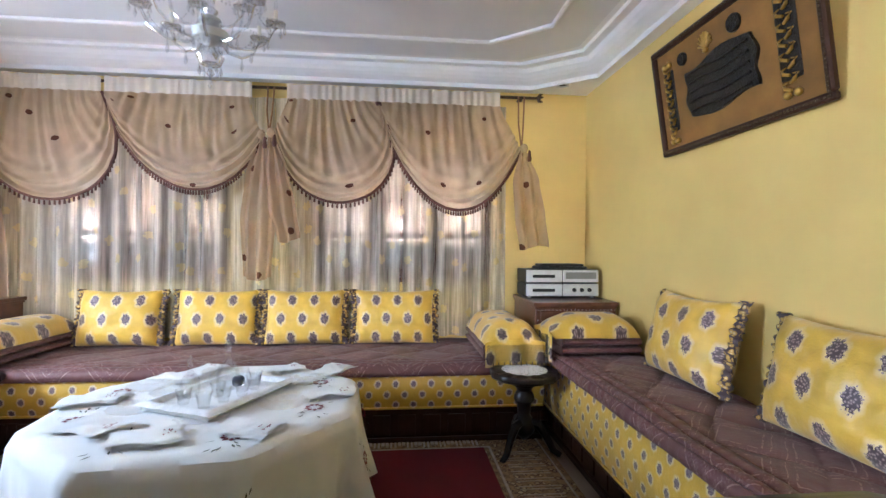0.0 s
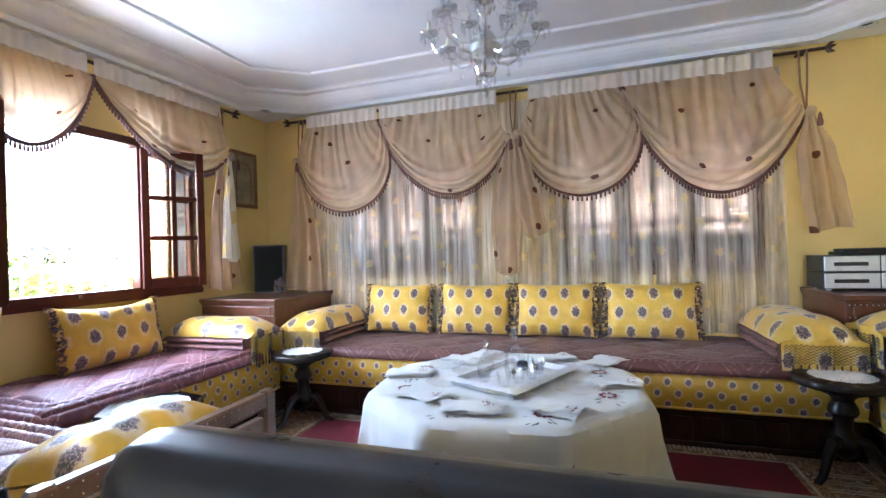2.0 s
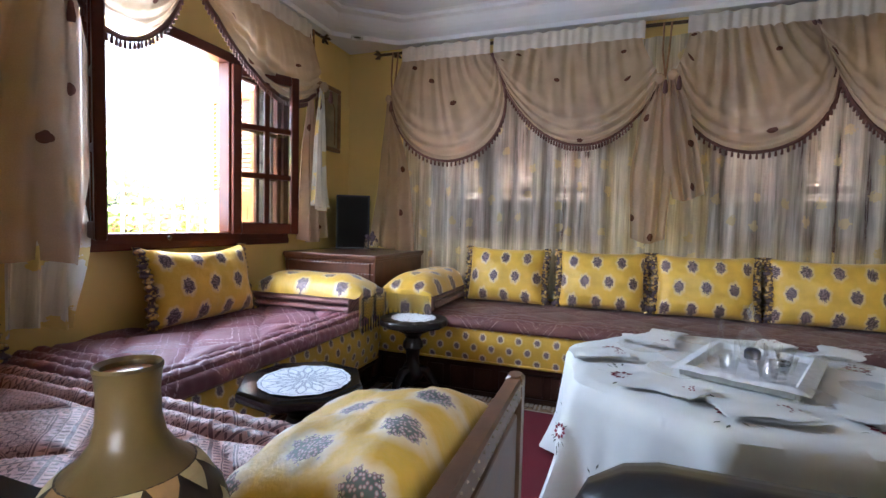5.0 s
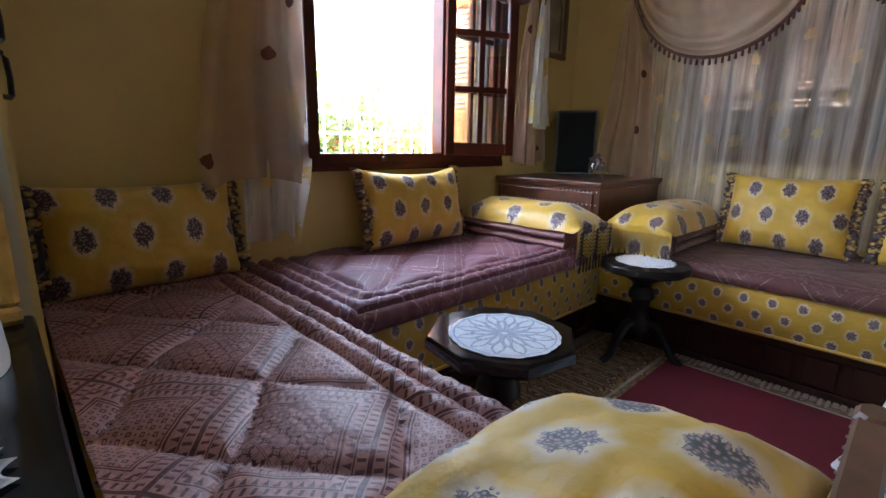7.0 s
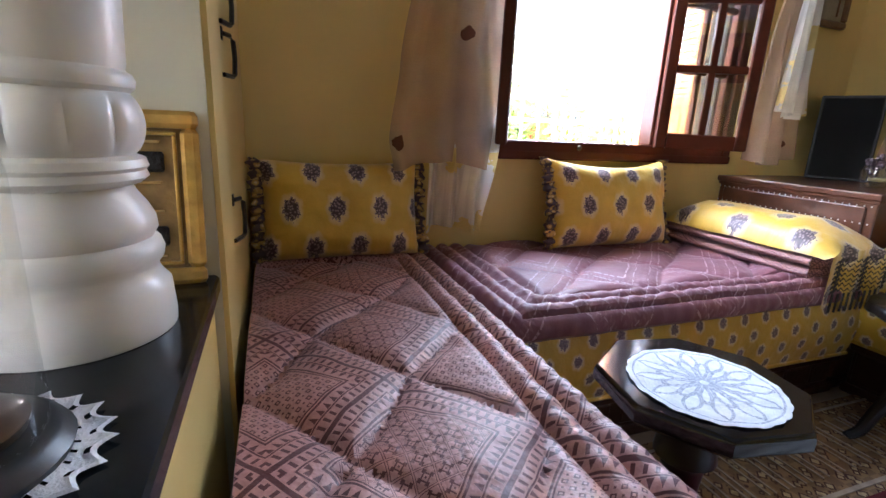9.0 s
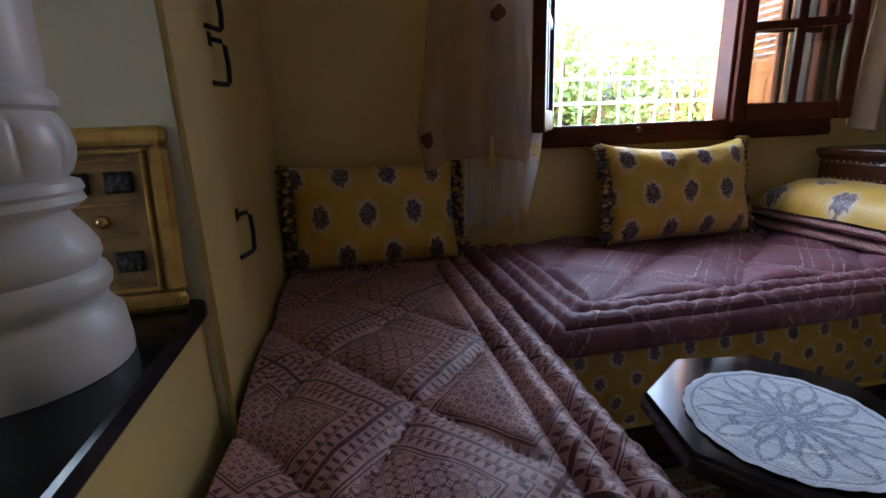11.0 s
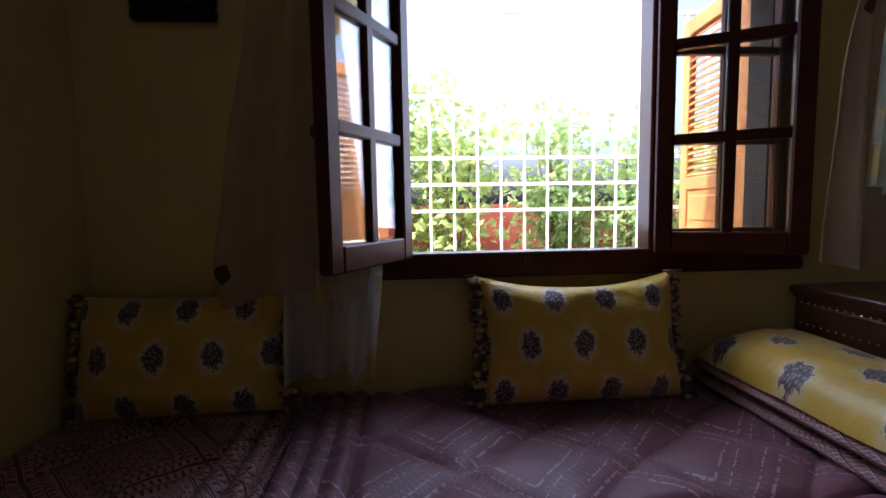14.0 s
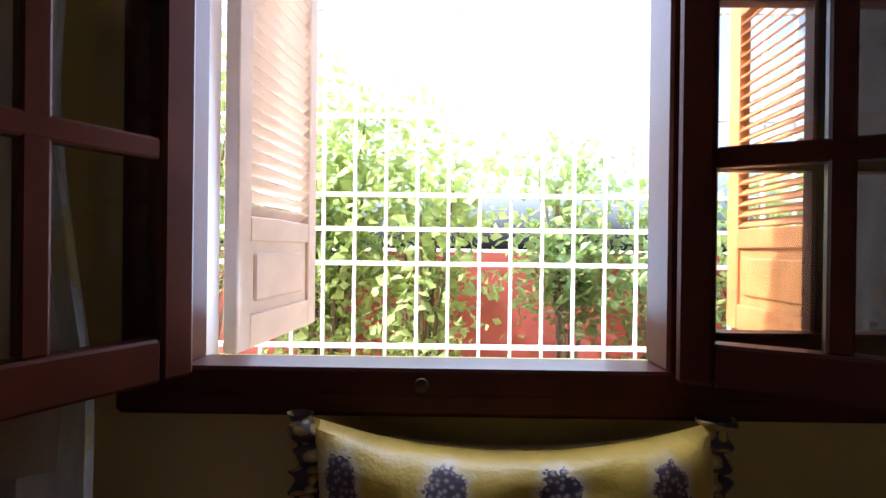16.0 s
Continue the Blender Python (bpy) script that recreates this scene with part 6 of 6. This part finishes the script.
# ---- chandelier ----
e = thing("chandelier", "crystal chandelier with curved glass arms and hanging drops", "chandelier", Matrix.Translation((-0.96, 3.61, 0)))
Mesh().lathe([(0.001, 2.795), (0.06, 2.795), (0.055, 2.775), (0.02, 2.755), (0.008, 2.74)], 20).make("canopy", silver_plastic, e)
Mesh().lathe([(0.008, 2.75), (0.02, 2.72), (0.03, 2.69), (0.016, 2.66), (0.014, 2.60), (0.04, 2.56), (0.045, 2.53), (0.018, 2.50), (0.015, 2.46), (0.035, 2.44), (0.02, 2.42)], 20).make("stem", crystal, e)
Mesh().lathe([(0.02, 2.42), (0.05, 2.40), (0.055, 2.385), (0.04, 2.37), (0.012, 2.36)], 20).make("upper_hub", silver_plastic, e)
Mesh().lathe([(0.012, 2.36), (0.03, 2.345), (0.085, 2.335), (0.075, 2.30), (0.03, 2.285), (0.012, 2.27)], 24).make("hub", silver_plastic, e)
Mesh().lathe([(0.012, 2.27), (0.05, 2.25), (0.065, 2.215), (0.05, 2.18), (0.012, 2.165), (0.012, 2.15), (0.02, 2.135), (0.001, 2.11)], 20).make("globe", crystal, e)
drop_me = None


def drop(p, s=1.0, name="crystal_drop"):
    global drop_me
    if drop_me is None:
        o = Mesh().lathe([(0.0005, 0.0), (0.004, -0.006), (0.0035, -0.012), (0.0085, -0.030), (0.0095, -0.040), (0.0005, -0.056)], 6).make(name, crystal, e, smooth=False)
        drop_me = o.data
    else:
        o = new(name, drop_me)
        o.parent = e
    o.matrix_local = Matrix.Translation(p) @ Matrix.Scale(s, 4)


for tier, (n, R, zc, z0) in enumerate(((8, 0.30, 2.44, 2.32), (5, 0.19, 2.56, 2.40))):
    for i in range(n):
        a = 2 * math.pi * (i + 0.3 + 0.5 * tier) / n
        d = Vector((math.cos(a), math.sin(a), 0))
        pts = [d * 0.04 + Vector((0, 0, z0)), d * R * 0.35 + Vector((0, 0, z0 - 0.045)), d * R * 0.62 + Vector((0, 0, z0 - 0.04)), d * R * 0.88 + Vector((0, 0, z0 + 0.01)), d * R + Vector((0, 0, zc - 0.03))]
        Mesh().tube(pts, 0.0075, 7).make("arm", crystal, e)
        c = d * R
        Mesh().lathe([(0.006, zc - 0.03), (0.045, zc - 0.018), (0.050, zc - 0.008), (0.045, zc - 0.012), (0.012, zc - 0.02)], 16, Matrix.Translation(c)).make("drip_pan", crystal, e)
        Mesh().lathe([(0.010, zc - 0.02), (0.011, zc + 0.055), (0.0, zc + 0.056)], 10, Matrix.Translation(c)).make("candle_tube", column_paint, e)
        Mesh().lathe([(0.0005, zc + 0.056), (0.010, zc + 0.068), (0.011, zc + 0.082), (0.004, zc + 0.11), (0.0005, zc + 0.122)], 10, Matrix.Translation(c)).make("bulb", clear_glass, e)
        for q in range(5):
            b = 2 * math.pi * q / 5
            drop(c + Vector((0.045 * math.cos(b), 0.045 * math.sin(b), zc - 0.014)), 1.0)
        drop(c * 0.62 + Vector((0, 0, z0 - 0.05)), 1.1)
for q in range(10):
    b = 2 * math.pi * q / 10
    drop(Vector((0.078 * math.cos(b), 0.078 * math.sin(b), 2.30)), 0.9)
    drop(Vector((0.05 * math.cos(b), 0.05 * math.sin(b), 2.175)), 0.9)
drop(Vector((0, 0, 2.13)), 1.3)
k = Mesh()
for i in range(8):
    a0, a1 = 2 * math.pi * (i + 0.3) / 8, 2 * math.pi * (i + 1.3) / 8
    for j in range(14):
        f = j / 13
        k.ball(Vector((0.29 * math.cos(a0), 0.29 * math.sin(a0), 2.43)).lerp(Vector((0.29 * math.cos(a1), 0.29 * math.sin(a1), 2.43)), f) + Vector((0, 0, -0.06 * math.sin(math.pi * f))), 0.005, 6, 3)
        k.ball(Vector((0.28 * math.cos(a0), 0.28 * math.sin(a0), 2.45)).lerp(Vector((0.03 * math.cos(a0), 0.03 * math.sin(a0), 2.66)), f) + Vector((0, 0, -0.07 * math.sin(math.pi * f))), 0.005, 6, 3)
k.make("bead_chain", crystal, e, kind="stuff")

# ---- garden plants ----
leaf_mat = simple("green_leaves", (0.34, 0.40, 0.13), 0.5, scale=4, vary=0.5, fine=30, bump=0)
leaf_dark = simple("dark_green_leaves", (0.12, 0.18, 0.09), 0.5, scale=4, vary=0.5, fine=30, bump=0)
for lm in (leaf_mat, leaf_dark):
    nd, lk = lm.node_tree.nodes, lm.node_tree.links
    tr = nd.new("ShaderNodeBsdfTranslucent")
    tr.inputs[0].default_value = (0.52, 0.64, 0.20, 1)
    mx = nd.new("ShaderNodeMixShader")
    mx.inputs[0].default_value = 0.5
    lk.new(nd["Principled BSDF"].outputs[0], mx.inputs[1])
    lk.new(tr.outputs[0], mx.inputs[2])
    lk.new(mx.outputs[0], nd["Material Output"].inputs[0])
bark = simple("brown_bark", (0.16, 0.11, 0.07), 0.9, scale=20, vary=0.3, fine=60, bump=0.6)


def shrub(x, y, h, w, n, label, mat, seed, lo=0.1, size=0.085):
    rng = random.Random(seed)
    e = thing("garden_shrub", label, "shrub", Matrix.Translation((x, y, -0.3)))
    k = Mesh()
    tips = []
    for i in range(9):
        a = rng.uniform(0, 6.28)
        r = rng.uniform(0.2, 1.0) * w
        top = Vector((r * math.cos(a) * 0.6, r * math.sin(a), h * rng.uniform(0.5, 0.95)))
        mid = Vector((top.x * 0.35, top.y * 0.35, top.z * 0.5))
        k.tube([(top.x * 0.05, top.y * 0.05, 0), mid, top], [0.025, 0.016, 0.006], 6)
        tips += [top, mid.lerp(top, 0.5)]
    k.make("trunk", bark, e)
    k = Mesh()
    cl = [Vector((rng.gauss(0, 0.4) * w, rng.gauss(0, 0.45) * w, h * (lo + (0.95 - lo) * rng.random() ** 0.8))) for _ in range(34)] + tips
    for _ in range(n):
        c = rng.choice(cl)
        p = c + Vector((rng.gauss(0, 0.11), rng.gauss(0, 0.13), rng.gauss(0, 0.11)))
        if p.z < 0.02:
            continue
        s = rng.uniform(0.6, 1.2) * size
        d = Vector((rng.gauss(0, 1), rng.gauss(0, 1), rng.gauss(0, 0.7))).normalized()
        t = d.cross(Vector((rng.gauss(0, 1), rng.gauss(0, 1), rng.gauss(0, 1)))).normalized() * s * 0.36
        bend = d.cross(t).normalized() * s * 0.12
        k.add([p, p + d * s * 0.5 + t + bend, p + d * s, p + d * s * 0.5 - t + bend], [(0, 1, 2), (0, 2, 3)])
    k.make("foliage", mat, e, smooth=False, kind="stuff")


shrub(-5.9, 2.45, 2.75, 0.48, 4200, "tall leafy green shrub in front of the red garden wall", leaf_mat, 1)
shrub(-5.8, 3.15, 2.35, 0.42, 2000, "leafy green shrub behind the white grille", leaf_mat, 2)
shrub(-5.95, 1.55, 2.9, 0.6, 3600, "tall leafy green shrub in front of the red garden wall", leaf_mat, 3)
shrub(-6.1, 4.15, 2.35, 0.28, 1500, "thin shrub with sparse dark leaves by the garden wall", leaf_dark, 4, 0.5)
shrub(-6.0, 4.75, 2.1, 0.30, 1100, "thin shrub with sparse dark leaves by the garden wall", leaf_dark, 5, 0.5)
shrub(-6.0, 5.6, 2.2, 0.5, 1300, "leafy green shrub behind the white grille", leaf_mat, 6)
